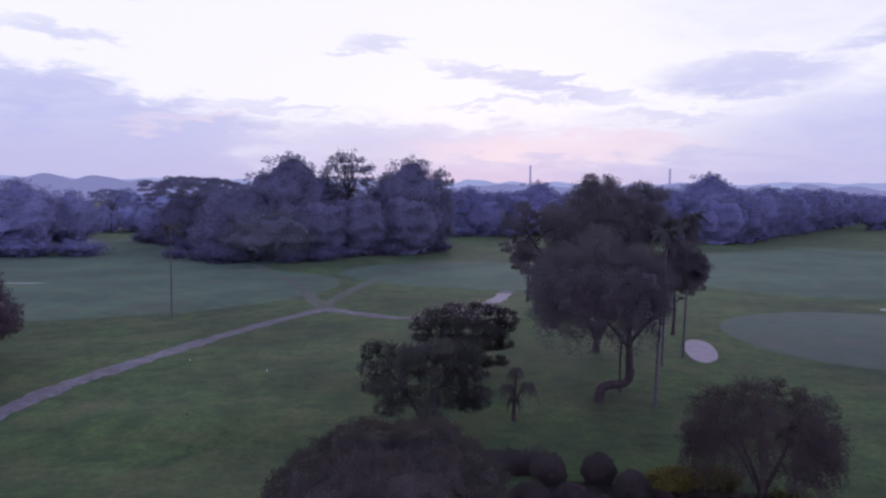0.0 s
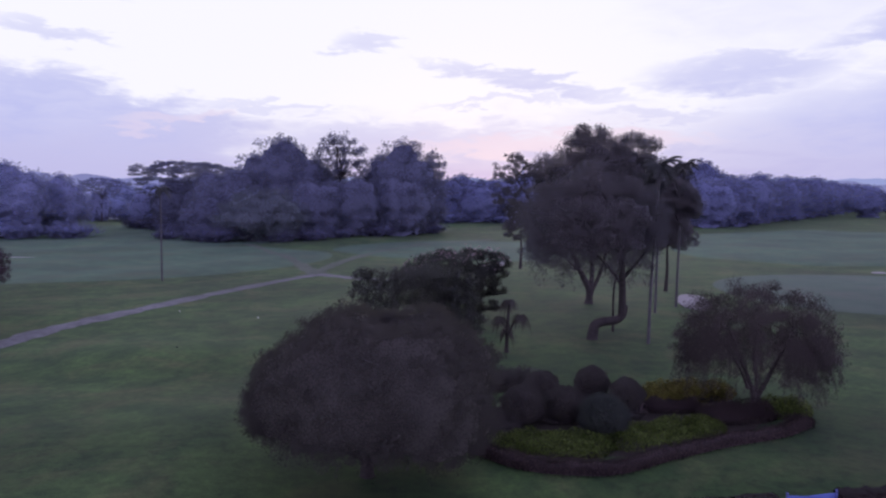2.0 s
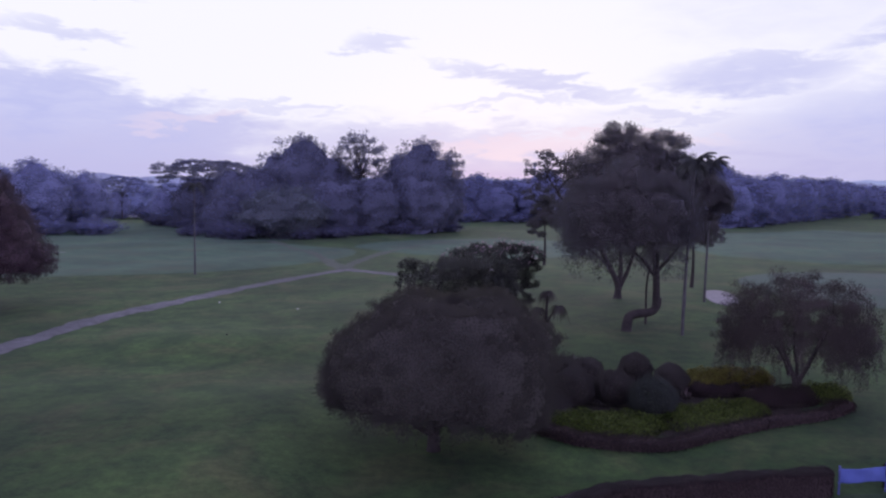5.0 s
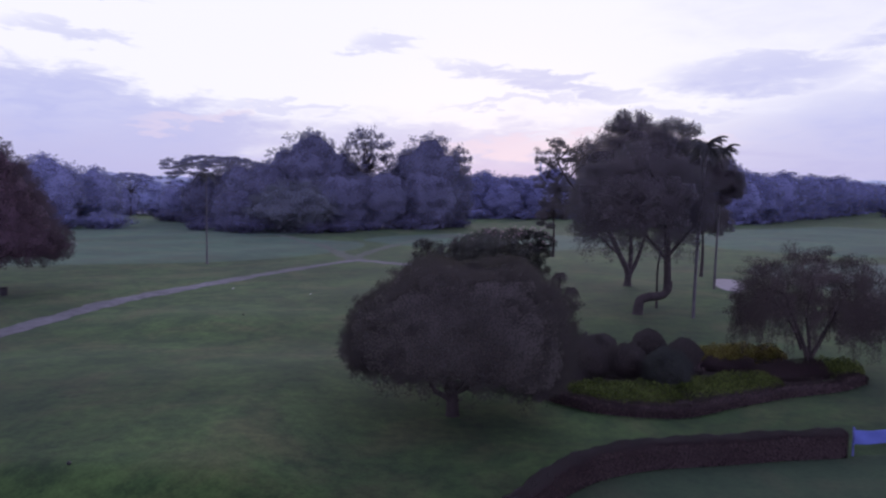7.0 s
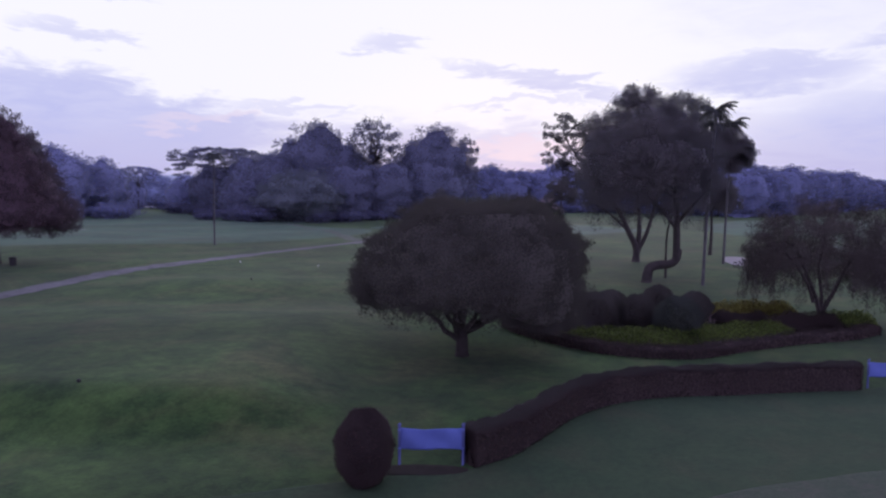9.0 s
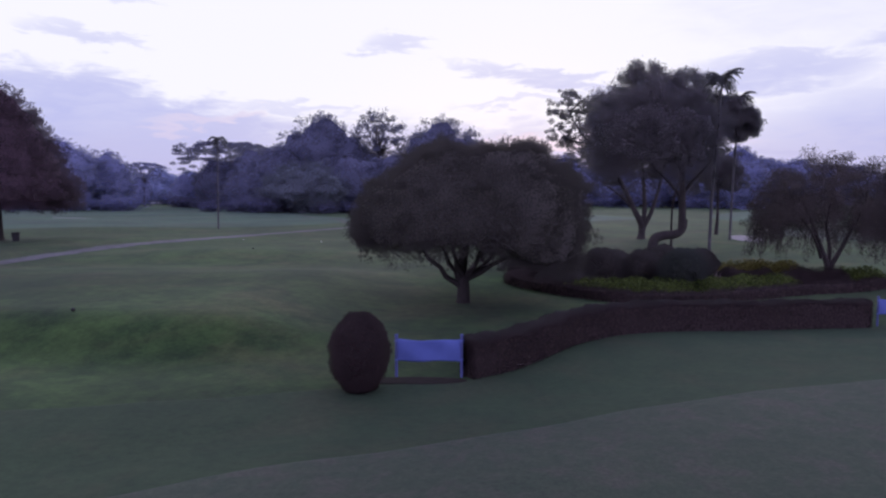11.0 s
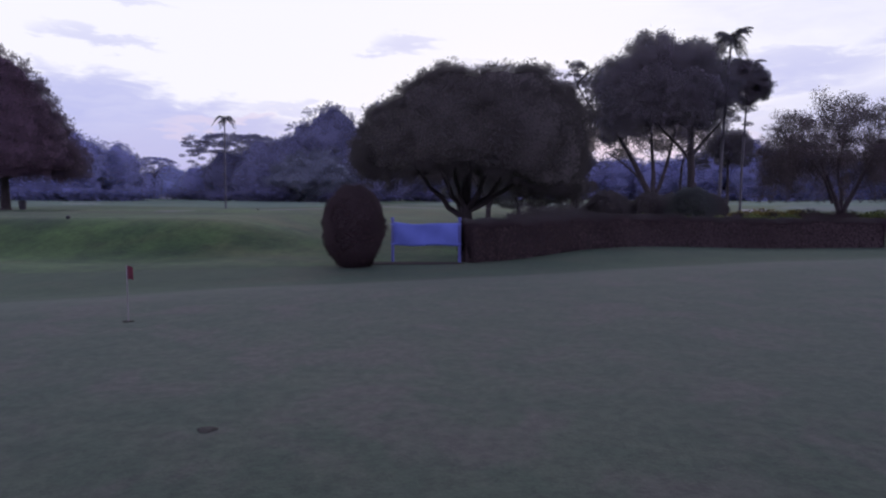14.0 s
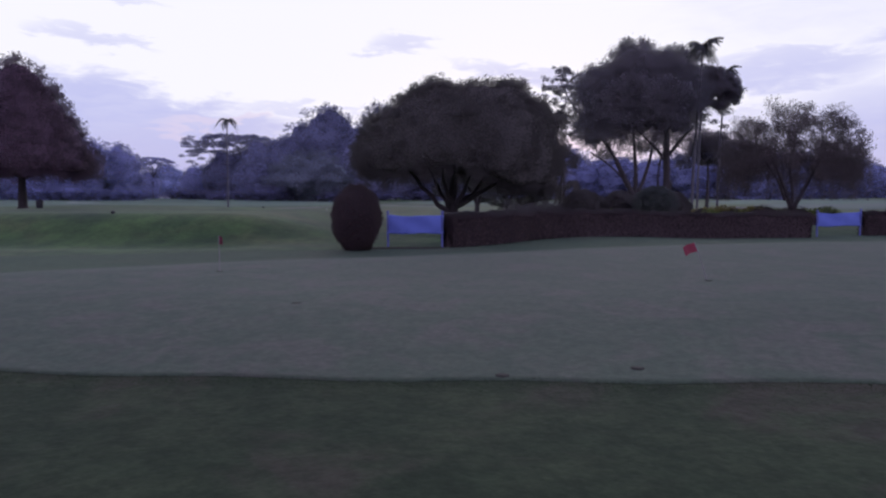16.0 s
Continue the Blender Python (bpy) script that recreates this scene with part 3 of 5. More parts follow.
blob("fairway_right", 92, 150, 34, 62, FAIRWAY, 0.16, "pale mown fairway running along the woods", "fairway", -32, 0.08, 11, 16)
blob("fairway_middle", 8, 132, 26, 24, FAIRWAY, 0.06, "pale mown fairway in front of the grove", "fairway", 0, 0.1, 12, 14)
blob("sand_bunker", 25.7, 65.3, 1.5, 5.5, SAND, 0.05, "small pale sand bunker beside palms", "bunker", -15, 0.06, 3, 10, 0.04)
blob("sand_bunker_far", 111, 166, 4.5, 2.2, SAND, 0.08, "pale sand bunker on the far fairway", "bunker", 0, 0.1, 4, 8)
blob("sand_bunker_edge", 60.8, 90.5, 1.1, 1.0, SAND, 0.07, "small pale sand bunker beyond the putting green", "bunker", 0, 0.1, 14, 8)
blob("sand_bunker_left", -68, 111, 3.0, 0.5, SAND, 0.06, "shallow pale sand bunker on the fairway", "bunker", 20, 0.1, 6, 8)


def spline(points, n):
    """A smooth line through points."""
    P = np.asarray(points, float)
    P = np.concatenate([[2 * P[0] - P[1]], P, [2 * P[-1] - P[-2]]])
    m = len(P) - 3
    out = []
    for u in np.linspace(0, m - 1e-6, n):
        i = int(u)
        t = u - i
        a, b, c, d = P[i:i + 4]
        out.append(0.5 * (2 * b + (c - a) * t + (2 * a - 5 * b + 4 * c - d) * t * t + (3 * b - a - 3 * c + d) * t ** 3))
    return np.array(out)


def ribbon(name, points, w0, w1, label, mat=GRAVEL, n=120, lift=0.05):
    P = spline(points, n)
    T = np.gradient(P, axis=0)
    T /= np.linalg.norm(T, axis=1, keepdims=True)
    N = np.stack([-T[:, 1], T[:, 0]], -1)
    s = np.linspace(0, 1, n)
    W = (w0 * (1 - s) + w1 * s) * (1 + 0.12 * np.sin(s * 40) + 0.10 * np.sin(s * 93) + 0.08 * np.sin(s * 171))
    cols = []
    for k, u in enumerate((-1.0, -0.5, 0.0, 0.5, 1.0)):
        Q = P + N * (W * u * 0.5)[:, None]
        cols.append(np.stack([Q[:, 0], Q[:, 1], ground(Q[:, 0], Q[:, 1]) + lift - 0.04 * abs(u)], -1))
    V = np.stack(cols, 1).reshape(-1, 3)
    i, j = np.meshgrid(np.arange(n - 1), np.arange(4), indexing="ij")
    k = i * 5 + j
    return structure(name, build(name, V, np.stack([k, k + 1, k + 6, k + 5], -1).reshape(-1, 4), mat, True), label, "path")


ribbon("path_main", [(-31, 30), (-30.2, 38), (-29.5, 44.6), (-28.9, 50.3), (-27.4, 56), (-25.4, 63.2), (-22.8, 71.7), (-18.8, 81), (-14.8, 88.1)], 2.0, 1.9, "worn grey-brown gravel cart path across the grass")
ribbon("path_branch", [(-15.2, 88.2), (-9.8, 84.9), (-3.3, 82.4), (2.5, 87), (8.5, 98.1), (11.3, 109.2), (15.5, 124.7)], 2.2, 2.0, "narrow pale gravel path branching across the grass", lift=0.054)
ribbon("path_to_grove", [(-14.8, 88.6), (-17.1, 94.2), (-20.6, 103.6), (-26.2, 117.2), (-34.6, 134.7), (-41, 146)], 2.4, 1.8, "faint worn track running into the grove", WORN, lift=0.058)
ribbon("path_worn_track", [(-15.2, 91), (-15.0, 94.2), (-14, 104.3), (-11.8, 116.8), (-8.6, 127), (-4.7, 135), (0.2, 144.1), (6, 151.9), (14, 160)], 1.6, 2.2, "faint pale worn track in the mown grass", WORN, lift=0.085)
ribbon("path_slab", [(7.6, 95.6), (9.0, 100), (10.4, 105.5)], 2.4, 2.2, "short pale concrete slab on the branch path", CONCRETE, 30, 0.075)


# ---- trees ----
def wood(trunks, sides=8):
    return merge(*[tube(p, r, sides) for p, r in trunks])


def limb_to(a, b, r0, r1, r, sag=0.12):
    a, b = np.asarray(a, float), np.asarray(b, float)
    L = np.linalg.norm(b - a)
    s = np.linspace(0, 1, 7)[:, None]
    P = a + (b - a) * s + np.array([0, 0, 1.0]) * (np.sin(s * np.pi) * sag * L) + r.normal(0, 0.025 * L, (7, 3)) * np.sin(s * np.pi)
    return P, np.linspace(r0, r1, 7)


def tree(name, x, y, trunks, forks, clumps, count, leaf, leaf_mat, label, seed, limbs=14, down=0.2, group="", bark=BARK, inner=0.4, limb_r=0.1, z=None, extra=None, category="tree", airy=1.0, gap=2.0, fuzz=0.13, lump=1.6, form=None, heart=0.0, uneven=0.12):
    """trunks: (points, radii) in metres from the base; limbs run from the forks into the crown, which is made of clumps or, with form, turned from an outline."""
    r = np.random.default_rng(seed)
    ob = thing(name, x, y, label, category, group, z)
    tr = list(trunks)
    if form:
        P, D = crown_skin(n=int(count / airy), r=r, **form)
        ends = (P - D * 0.5)[r.integers(len(P), size=limbs)]
    else:
        P, D = in_clumps(clumps, int(count / airy), r, inner, fuzz), None
        ends = np.asarray([clumps[i][:3] for i in r.permutation(len(clumps))[:limbs]])
    F = np.asarray(forks, float)
    for c in ends:
        f = F[np.argmin(np.linalg.norm(F - c, axis=1) + r.uniform(0, 1.5, len(F)))]
        tr.append(limb_to(f, c, limb_r, limb_r * 0.25, r))
    part("trunk", build("trunk", *wood(tr), bark, True), ob)
    if airy < 1:
        kept = gaps(P, r, gap, airy)
        P, D = P[kept], None if D is None else D[kept]
    if D is None:
        D = crown_lean(P, 1.0, 0, 0)
    if extra is not None:
        E = extra(r)
        P, D = np.concatenate([P, E]), np.concatenate([D, crown_lean(E, 1.0, 0, 0)])
    V, F = leaf_quads(P, leaf[0], leaf[1], r, down)
    N = np.repeat(D, 4, axis=0)
    if heart:
        hv, hf, hd = crown_heart(form["outline"], heart, **{k: form[k] for k in form if k not in ("outline", "depth", "fuzz")})
        part("inner_foliage", build("inner_foliage", hv, hf, dense(leaf_mat), True, lean=leaned(hv, hd, lump, uneven)), ob)
    part("crown", build("crown", V, F, leaf_mat, lean=leaned(V, N, lump, uneven)), ob)
    return ob


def leaned(V, N, lump, uneven):
    """Directions for shading: outward, flattened, a little uneven."""
    out = V * [1, 1, 0] - [*V[:, :2].mean(0), 0]
    out /= np.linalg.norm(out, axis=1, keepdims=True) + 0.5
    N = N * [1, 1, 0.28] + 0.6 * out + [0, 0, 0.08] + uneven * np.stack([lumpy(V, lump, 1), lumpy(V, lump, 2), lumpy(V, lump, 3)], -1)
    return N / (np.linalg.norm(N, axis=1, keepdims=True) + 1e-6)


def col(points, r0, r1, n=14):
    P = spline(points, n)
    R = np.linspace(r0, r1, n)
    R[0] *= 1.35
    return P, R


# the broad round tree on the lawn
r = np.random.default_rng(21)
ROUND = dict(outline=[(0.2, 3.2), (1.6, 2.95), (2.9, 2.5), (3.9, 2.25), (4.3, 2.4), (4.5, 2.95), (4.4, 3.6), (4.1, 4.35), (3.7, 4.95), (3.2, 5.45), (2.6, 5.82), (1.5, 6.06), (0.0, 6.1)],
             swell=0.34, size=3.3, depth=0.1, fuzz=0.085, shift=(0.15, 0.6), flat_y=1.08, droop=0.7, seed=2)
tr = [col([(0, 0, -0.1), (0.0, 0, 0.7), (-0.05, 0.05, 1.4), (0.1, 0, 2.4)], 0.27, 0.16)]
for tip in ((-1.9, -0.6, 2.5), (-1.2, 0.8, 2.9), (1.5, 0.4, 2.4), (0.9, -0.9, 2.6), (-0.5, -1.1, 2.9), (2.2, -0.5, 2.3)):
    tr.append(limb_to((0, 0, 0.55 if tip[0] < -1 else 0.9), tip, 0.13, 0.06, r, -0.06))


def sprigs(r):
    """Short upright shoots over the top, twigs that hang at the rim."""
    return np.concatenate([tufts(ROUND, 260, -0.14, 12, r, 0.09, 3.6), tufts(ROUND, 500, 0.16, 14, r, 0.10), sprays(ROUND, 1100, 0.26, 60, r), tufts({**ROUND, "outline": ROUND["outline"][2:6]}, 420, 0.38, 16, r, 0.12), in_clumps([(-3.6, -0.7, 2.8, 0.9, 1.2, 0.75), (-3.2, -1.9, 2.9, 0.9, 0.9, 0.8), (-3.8, 0.3, 3.0, 0.6, 0.9, 0.7)], 7000, r, 0.6)])


tree("round_tree", -2.27, 24.2, tr, [p[-1] for p, _ in tr], [], 60000, (0.105, 0.062), LEAF, "broad dark round-crowned tree with low spreading limbs", 3, 46, 0.3, form=ROUND, heart=0.24, limb_r=0.05, extra=sprigs, uneven=0.14, lump=0.8)

# the weeping tree in the flower bed
r = np.random.default_rng(31)


def strands(r):
    out = []
    for i in range(720):
        a = r.uniform(0, 6.2832)
        q = r.uniform(0.6, 1.03)
        top = r.uniform(2.8, 5.0) - 0.9 * max(0, q - 0.8) * 5
        fall = r.uniform(0.3, 1.0) if r.random() < 0.55 else min(top - 1.2, r.uniform(1.0, 2.4))
        n = int(fall * 34) + 2
        s = np.linspace(0, 1, n)
        x0, y0 = 3.6 * q * math.cos(a), 3.2 * q * math.sin(a)
        out.append(np.stack([x0 * (1 + 0.07 * s) + r.normal(0, 0.06, n), y0 * (1 + 0.07 * s) + r.normal(0, 0.06, n), top - fall * s], -1))
    return np.concatenate(out)


tr = [col([(0, 0, -0.4), (0.05, 0, 0.5), (-0.15, 0.1, 1.4), (-0.7, 0.1, 2.7), (-1.2, 0.2, 4.0)], 0.17, 0.06),
      col([(0.05, 0, 0.1), (0.15, 0, 0.7), (0.55, -0.1, 1.6), (1.2, 0.1, 2.7), (1.9, 0.2, 3.9)], 0.15, 0.06),
      col([(0.05, 0, 0.2), (0.2, 0.2, 1.5), (0.1, 0.4, 2.8), (0.3, 0.4, 4.2)], 0.11, 0.06),
      col([(-0.3, 0, 1.2), (-0.9, -0.3, 2.3), (-1.7, -0.4, 3.4)], 0.08, 0.04)]
WEEP = dict(outline=[(1.4, 3.4), (2.5, 2.5), (3.2, 2.1), (3.5, 2.6), (3.55, 3.4), (3.35, 4.4), (2.8, 5.3), (1.7, 5.95), (0.0, 6.2)], swell=0.3, size=2.0, depth=0.55, fuzz=0.12, seed=6)
tree("weeping_tree", 15.7, 31.6, tr, [p[-1] for p, _ in tr], [], 3000, (0.11, 0.048), LEAF_WEEP, "small weeping tree with hanging brownish-green twigs in the flower bed", 5, 24, 1.2, extra=lambda r: np.concatenate([strands(r), sprays(WEEP, 620, 0.38, 85, r)]), limb_r=0.03, form=WEEP, uneven=0.2, lump=0.7)

# flowering tree on the lawn, and a darker one before it
r = np.random.default_rng(41)
cl = [(x * 1.02, yy + r.normal(0, 0.9), z, q * 1.12, q * 1.25, q * 0.6) for x, yy, z, q in (
    (-3.4, 0, 4.4, 0.9), (-2.6, 0.6, 4.9, 1.0), (-1.6, -0.3, 5.2, 1.0), (-0.6, 0.4, 5.35, 1.0), (0.4, -0.6, 5.2, 1.1), (1.4, 0.3, 5.4, 1.0), (2.4, -0.2, 5.5, 0.9), (3.3, 0.2, 5.6, 0.6), (3.7, 0, 4.9, 0.8),
    (2.9, 0.6, 4.5, 1.0), (1.9, -0.8, 4.3, 1.2), (0.6, 0.6, 4.2, 1.2), (-0.7, -0.7, 4.2, 1.2), (-1.9, 0.5, 4.0, 1.1), (-3.2, -0.4, 3.4, 0.9), (3.8, -0.3, 3.8, 0.8), (2.8, 0.2, 3.2, 1.1), (1.2, -0.4, 3.2, 1.2),
    (-0.4, 0.4, 3.1, 1.1), (-1.8, -0.2, 3.0, 1.1), (2.9, 0.4, 2.4, 0.8), (-2.4, 0.3, 2.5, 0.8), (4.1, 0.4, 5.3, 0.4), (-3.9, 0.2, 4.7, 0.4), (1.1, 0.4, 5.9, 0.4), (-1.1, 0, 5.85, 0.4), (-1.0, 0, 2.2, 1.0), (0.8, 0, 2.2, 1.0), (2.2, 0.2, 2.0, 0.8), (-2.6, 0, 2.0, 0.8), (0, -0.5, 1.7, 0.8), (1.6, 0, 1.0, 1.0), (3.0, 0.2, 1.3, 0.9), (-0.6, 0, 0.9, 1.0), (-2.2, 0.2, 1.2, 0.9), (3.6, 0, 2.4, 0.8))]
tr = [col([(0, 0, -0.1), (-0.1, 0, 1.0), (-0.6, 0.1, 2.2), (-1.6, 0, 3.4)], 0.2, 0.1), col([(0, 0, 0.6), (0.6, 0, 1.8), (1.4, 0.1, 3.2), (2.2, 0, 4.2)], 0.16, 0.07)]
two = tree("flowering_tree", 2.0, 56.0, tr, [p[-1] for p, _ in tr], cl, 42000, (0.19, 0.10), LEAF_LAYER, "layered flowering tree with dull grey-brown leaves", 6, 20, 0.1, limb_r=0.06, airy=0.75, gap=1.2)
fl = np.asarray(cl)[:10] + np.array([0, 0, 0.25, 0, 0, 0])
tagged(part("blossom", build("blossom", *leaf_quads(in_clumps(fl, 420, r, 0.9), 0.16, 0.12, r), FLOWER), two, "scattered pale pink blossoms"), kind="stuff")
r = np.random.default_rng(43)
cl = [(x * 1.02, yy + r.normal(0, 0.8), z, q * 1.12, q * 1.25, q * 0.68) for x, yy, z, q in (
    (-3.0, 0, 5.6, 0.7), (-2.2, 0.4, 5.2, 0.9), (-2.9, -0.4, 4.5, 0.9), (-1.4, 0, 5.0, 1.0), (-0.4, 0.5, 5.3, 1.0), (0.7, -0.4, 5.2, 1.0), (1.7, 0.2, 4.9, 1.0), (2.6, 0, 4.4, 0.9), (-1.9, -0.6, 3.8, 1.2),
    (-0.6, 0.7, 4.0, 1.2), (0.8, -0.7, 3.9, 1.2), (2.0, 0.5, 3.6, 1.1), (3.0, 0, 3.2, 0.8), (-2.8, 0.3, 3.2, 0.9), (-1.6, 0.2, 2.7, 1.0), (0, -0.3, 2.6, 1.2), (1.5, 0.3, 2.5, 1.0), (-3.4, 0, 5.0, 0.4), (0.2, 0, 5.8, 0.5), (3.3, 0.2, 4.1, 0.8), (2.9, 0.2, 4.9, 0.7), (3.6, 0, 3.0, 0.7), (1.0, 0.2, 5.9, 0.9), (2.2, 0.2, 5.6, 0.8), (-0.6, 0.2, 5.8, 0.8), (3.2, 0.2, 5.2, 0.7), (2.6, 0, 2.0, 1.0), (3.3, 0.2, 2.2, 0.9), (-2.0, 0, 1.8, 0.9), (0.6, -0.2, 1.7, 1.0))]
tr = [col([(0, 0, -0.1), (0, 0, 1.0), (-0.5, 0.1, 2.0), (-1.4, 0, 3.4)], 0.18, 0.08), col([(0, 0, 0.7), (0.5, 0, 1.8), (1.2, 0.1, 3.2)], 0.14, 0.06)]
tree("spreading_tree", -1.0, 41.0, tr, [p[-1] for p, _ in tr], cl, 34000, (0.17, 0.09), LEAF_LAYER, "small spreading tree with dull grey-green leaves behind the round tree", 7, 16, 0.1, limb_r=0.05, airy=0.72, gap=0.9)

# tall tree with the bent trunk
r = np.random.default_rng(51)
BENT = dict(outline=[(0.4, 7.4), (2.3, 6.7), (3.6, 6.3), (4.4, 6.7), (4.7, 7.6), (4.6, 8.7), (4.2, 9.8), (3.5, 10.8), (2.4, 11.6), (1.0, 12.1), (0.0, 12.1)], swell=1.0, size=4.0, depth=0.4, fuzz=0.24, shift=(-0.3, 0.0), seed=5)
tr = [col([(0, 0, -0.1), (0.05, 0, 0.5), (0.2, 0, 1.05), (0.8, 0, 1.3), (1.6, 0, 1.38), (2.1, 0, 1.7), (2.15, 0, 2.6), (2.1, 0, 4.2), (2.0, 0, 6.5), (1.9, 0, 8.6)], 0.40, 0.22, 30),
      col([(1.9, 0, 1.45), (2.3, 0, 1.75), (2.45, 0, 2.5)], 0.22, 0.12, 8), col([(2.1, 0, 4.0), (1.2, 0.2, 5.2), (0.0, 0.3, 6.4)], 0.16, 0.08), col([(2.1, 0, 4.4), (3.2, -0.2, 5.8), (4.3, 0, 7.0)], 0.15, 0.08)]


def hanging(x0, rad, z0, z1, n):
    """Sprays that hang from the underside of a crown."""
    def make(r):
        out = []
        for i in range(n):
            a, q = r.uniform(0, 6.2832), rad * math.sqrt(r.uniform(0.1, 1))
            top, fall = r.uniform(z0, z1), r.uniform(0.3, 1.1)
            m = int(fall * 26) + 3
            s = np.linspace(0, 1, m)
            w = 0.32 * (1 - 0.6 * s)
            out.append(np.stack([x0 + q * math.cos(a) + r.normal(0, 1, m) * w, q * math.sin(a) + r.normal(0, 1, m) * w, top - fall * s], -1))
        return np.concatenate(out)
    return make


tree("bent_trunk_tree", 11.8, 48.4, tr, [(2, 0, 6.2), (1.9, 0, 8.3), (0, 0.3, 6.4), (4.3, 0, 7.0), (2.1, 0, 4.4)], [], 14000, (0.19, 0.10), LEAF_TALL, "tall dark tree with a trunk bent sharply near the ground", 8, 34, 0.5, limb_r=0.09, airy=0.8, gap=1.7, extra=lambda r: np.concatenate([hanging(-0.3, 4.6, 4.7, 7.0, 200)(r), tufts(BENT, 400, 0.4, 22, r, 0.2), sprays(BENT, 800, 0.55, 75, r)]), form=BENT, heart=1.15, uneven=0.15, lump=1.5)

# tall forked tree behind it
r = np.random.default_rng(61)
FORK = dict(outline=[(0.4, 9.8), (2.8, 9.2), (4.5, 8.8), (5.2, 9.3), (5.5, 10.4), (5.5, 11.8), (5.2, 13.2), (4.5, 14.4), (3.5, 15.3), (2.1, 15.8), (0.0, 15.9)], swell=1.2, size=4.8, depth=0.45, fuzz=0.28, shift=(0.2, 0.8), flat_y=0.95, droop=-2.4, seed=8)


def loose_limb(r):
    """Separate sprays on the airy side limb, with sky between them, and the knobs of the crown."""
    big = np.asarray([(-7.3, 0, 12.7, 2.3, 1.9, 1.7), (-7.5, 0, 10.2, 2.0, 1.6, 1.9), (-6.3, 0, 7.9, 1.6, 1.4, 1.3), (-3.8, 0, 6.6, 1.6, 1.3, 0.9)])
    C = in_clumps(big, 190, r, 0.3, 0.1)
    q = r.uniform(0.18, 0.44, len(C))
    P = in_clumps(np.column_stack([C, q, q, q * 0.75]), 9000, r, 0.2)
    return np.concatenate([P, in_clumps(KNOBS, 9000, r, 0.4), tufts(FORK, 400, 0.45, 22, r, 0.22), sprays(FORK, 850, 0.7, 70, r), hanging(0.2, 5.2, 7.2, 9.4, 150)(r)])


KNOBS = [(-0.9, 0, 16.5, 0.9, 0.9, 0.8), (-1.2, 0, 15.6, 1.5, 1.5, 1.0), (3.9, 0, 15.8, 1.3, 1.3, 0.8), (5.6, 0, 15.2, 1.2, 1.2, 0.9), (-4.2, 0, 7.2, 1.0, 1.0, 0.8), (-2.9, 0.4, 5.6, 1.0, 1.0, 0.7), (1.0, 0, 6.3, 1.1, 1.0, 0.8), (4.8, 0, 8.3, 1.0, 1.0, 0.8)]
tr = [col([(0, 0, -0.1), (0, 0, 1.4), (-0.8, 0, 3.0), (-2.0, 0, 5.4), (-3.8, 0, 8.0), (-6.2, 0.2, 10.4)], 0.36, 0.12), col([(0.1, 0, 0.9), (0.3, 0.1, 3.2), (0.1, 0.1, 6.0), (-0.3, 0, 11)], 0.28, 0.11),
      col([(0.1, 0, 0.9), (1.0, 0.1, 2.8), (1.8, 0.2, 5.6), (2.6, 0, 10)], 0.24, 0.1), col([(-0.8, 0, 3.0), (-2.6, -0.2, 4.6), (-4.4, -0.2, 5.8)], 0.13, 0.06), col([(-5.6, 0.1, 9.8), (-6.9, 0, 11.6), (-7.6, 0, 13.2)], 0.1, 0.04), col([(-5.0, 0.1, 9.2), (-7.0, 0, 9.6), (-8.3, 0, 10.6)], 0.08, 0.03), col([(-3.8, 0, 8.0), (-5.6, 0, 8.0), (-7.2, 0, 8.6)], 0.08, 0.03)]
tree("forked_tree", 15.3, 64.8, tr, [p[-1] for p, _ in tr] + [p[9] for p, _ in tr], [], 14000, (0.23, 0.12), LEAF_TALL, "tall forked tree with an airy drooping crown", 9, 40, 0.6, limb_r=0.09, extra=loose_limb, airy=0.74, gap=2.0, form=FORK, heart=1.7, uneven=0.15, lump=1.6)

# slender tree by the palms
r = np.random.default_rng(64)
cl = [(a + 4.4, b, c, d, e, f) for a, b, c, d, e, f in dome(1.8, 1.8, 8.2, 12.0, 40, 0.7, r, -0.4, 0.4)]
tree("slender_tree", 14.0, 51.0, [col([(0, 0, -0.1), (0.1, 0, 4), (1.4, 0, 7), (4.0, 0, 10.3)], 0.09, 0.05)], [(1.4, 0, 7.2), (3.0, 0, 9), (4.0, 0, 10.2)], cl, 24000, (0.25, 0.125), LEAF_TALL, "slender dark tree growing close to the palms", 12, 20, 0.5, limb_r=0.06, airy=0.62, gap=1.7)

# round tree beyond the palms
r = np.random.default_rng(65)
cl = dome(3.2, 3.0, 4.6, 9.0, 46, 0.9, r, -0.4, 0.45)
tree("small_round_tree", 25.6, 73.0, [col([(0, 0, -0.1), (0.1, 0, 2.5), (0, 0, 5.5)], 0.22, 0.1)], [(0.1, 0, 3), (0, 0, 5)], cl, 16000, (0.3, 0.15), LEAF_TALL, "small round-crowned dark tree beyond the palms", 13, 14, 0.3, limb_r=0.06, airy=0.85, gap=1.6)

# slim tree further back
r = np.random.default_rng(66)
cl = dome(2.4, 2.4, 4.2, 9.3, 16, 0.9, r, -0.3, 0.5)
tree("slim_tree", 12.7, 96.3, [col([(0, 0, -0.1), (0.1, 0, 2.5), (0.0, 0, 6)], 0.24, 0.1)], [(0.1, 0, 3.5), (0, 0, 6)], cl, 5000, (0.4, 0.2), LEAF_TALL, "slim small tree beside the pale path", 10, 10, 0.3, limb_r=0.06, airy=0.7, gap=1.5)

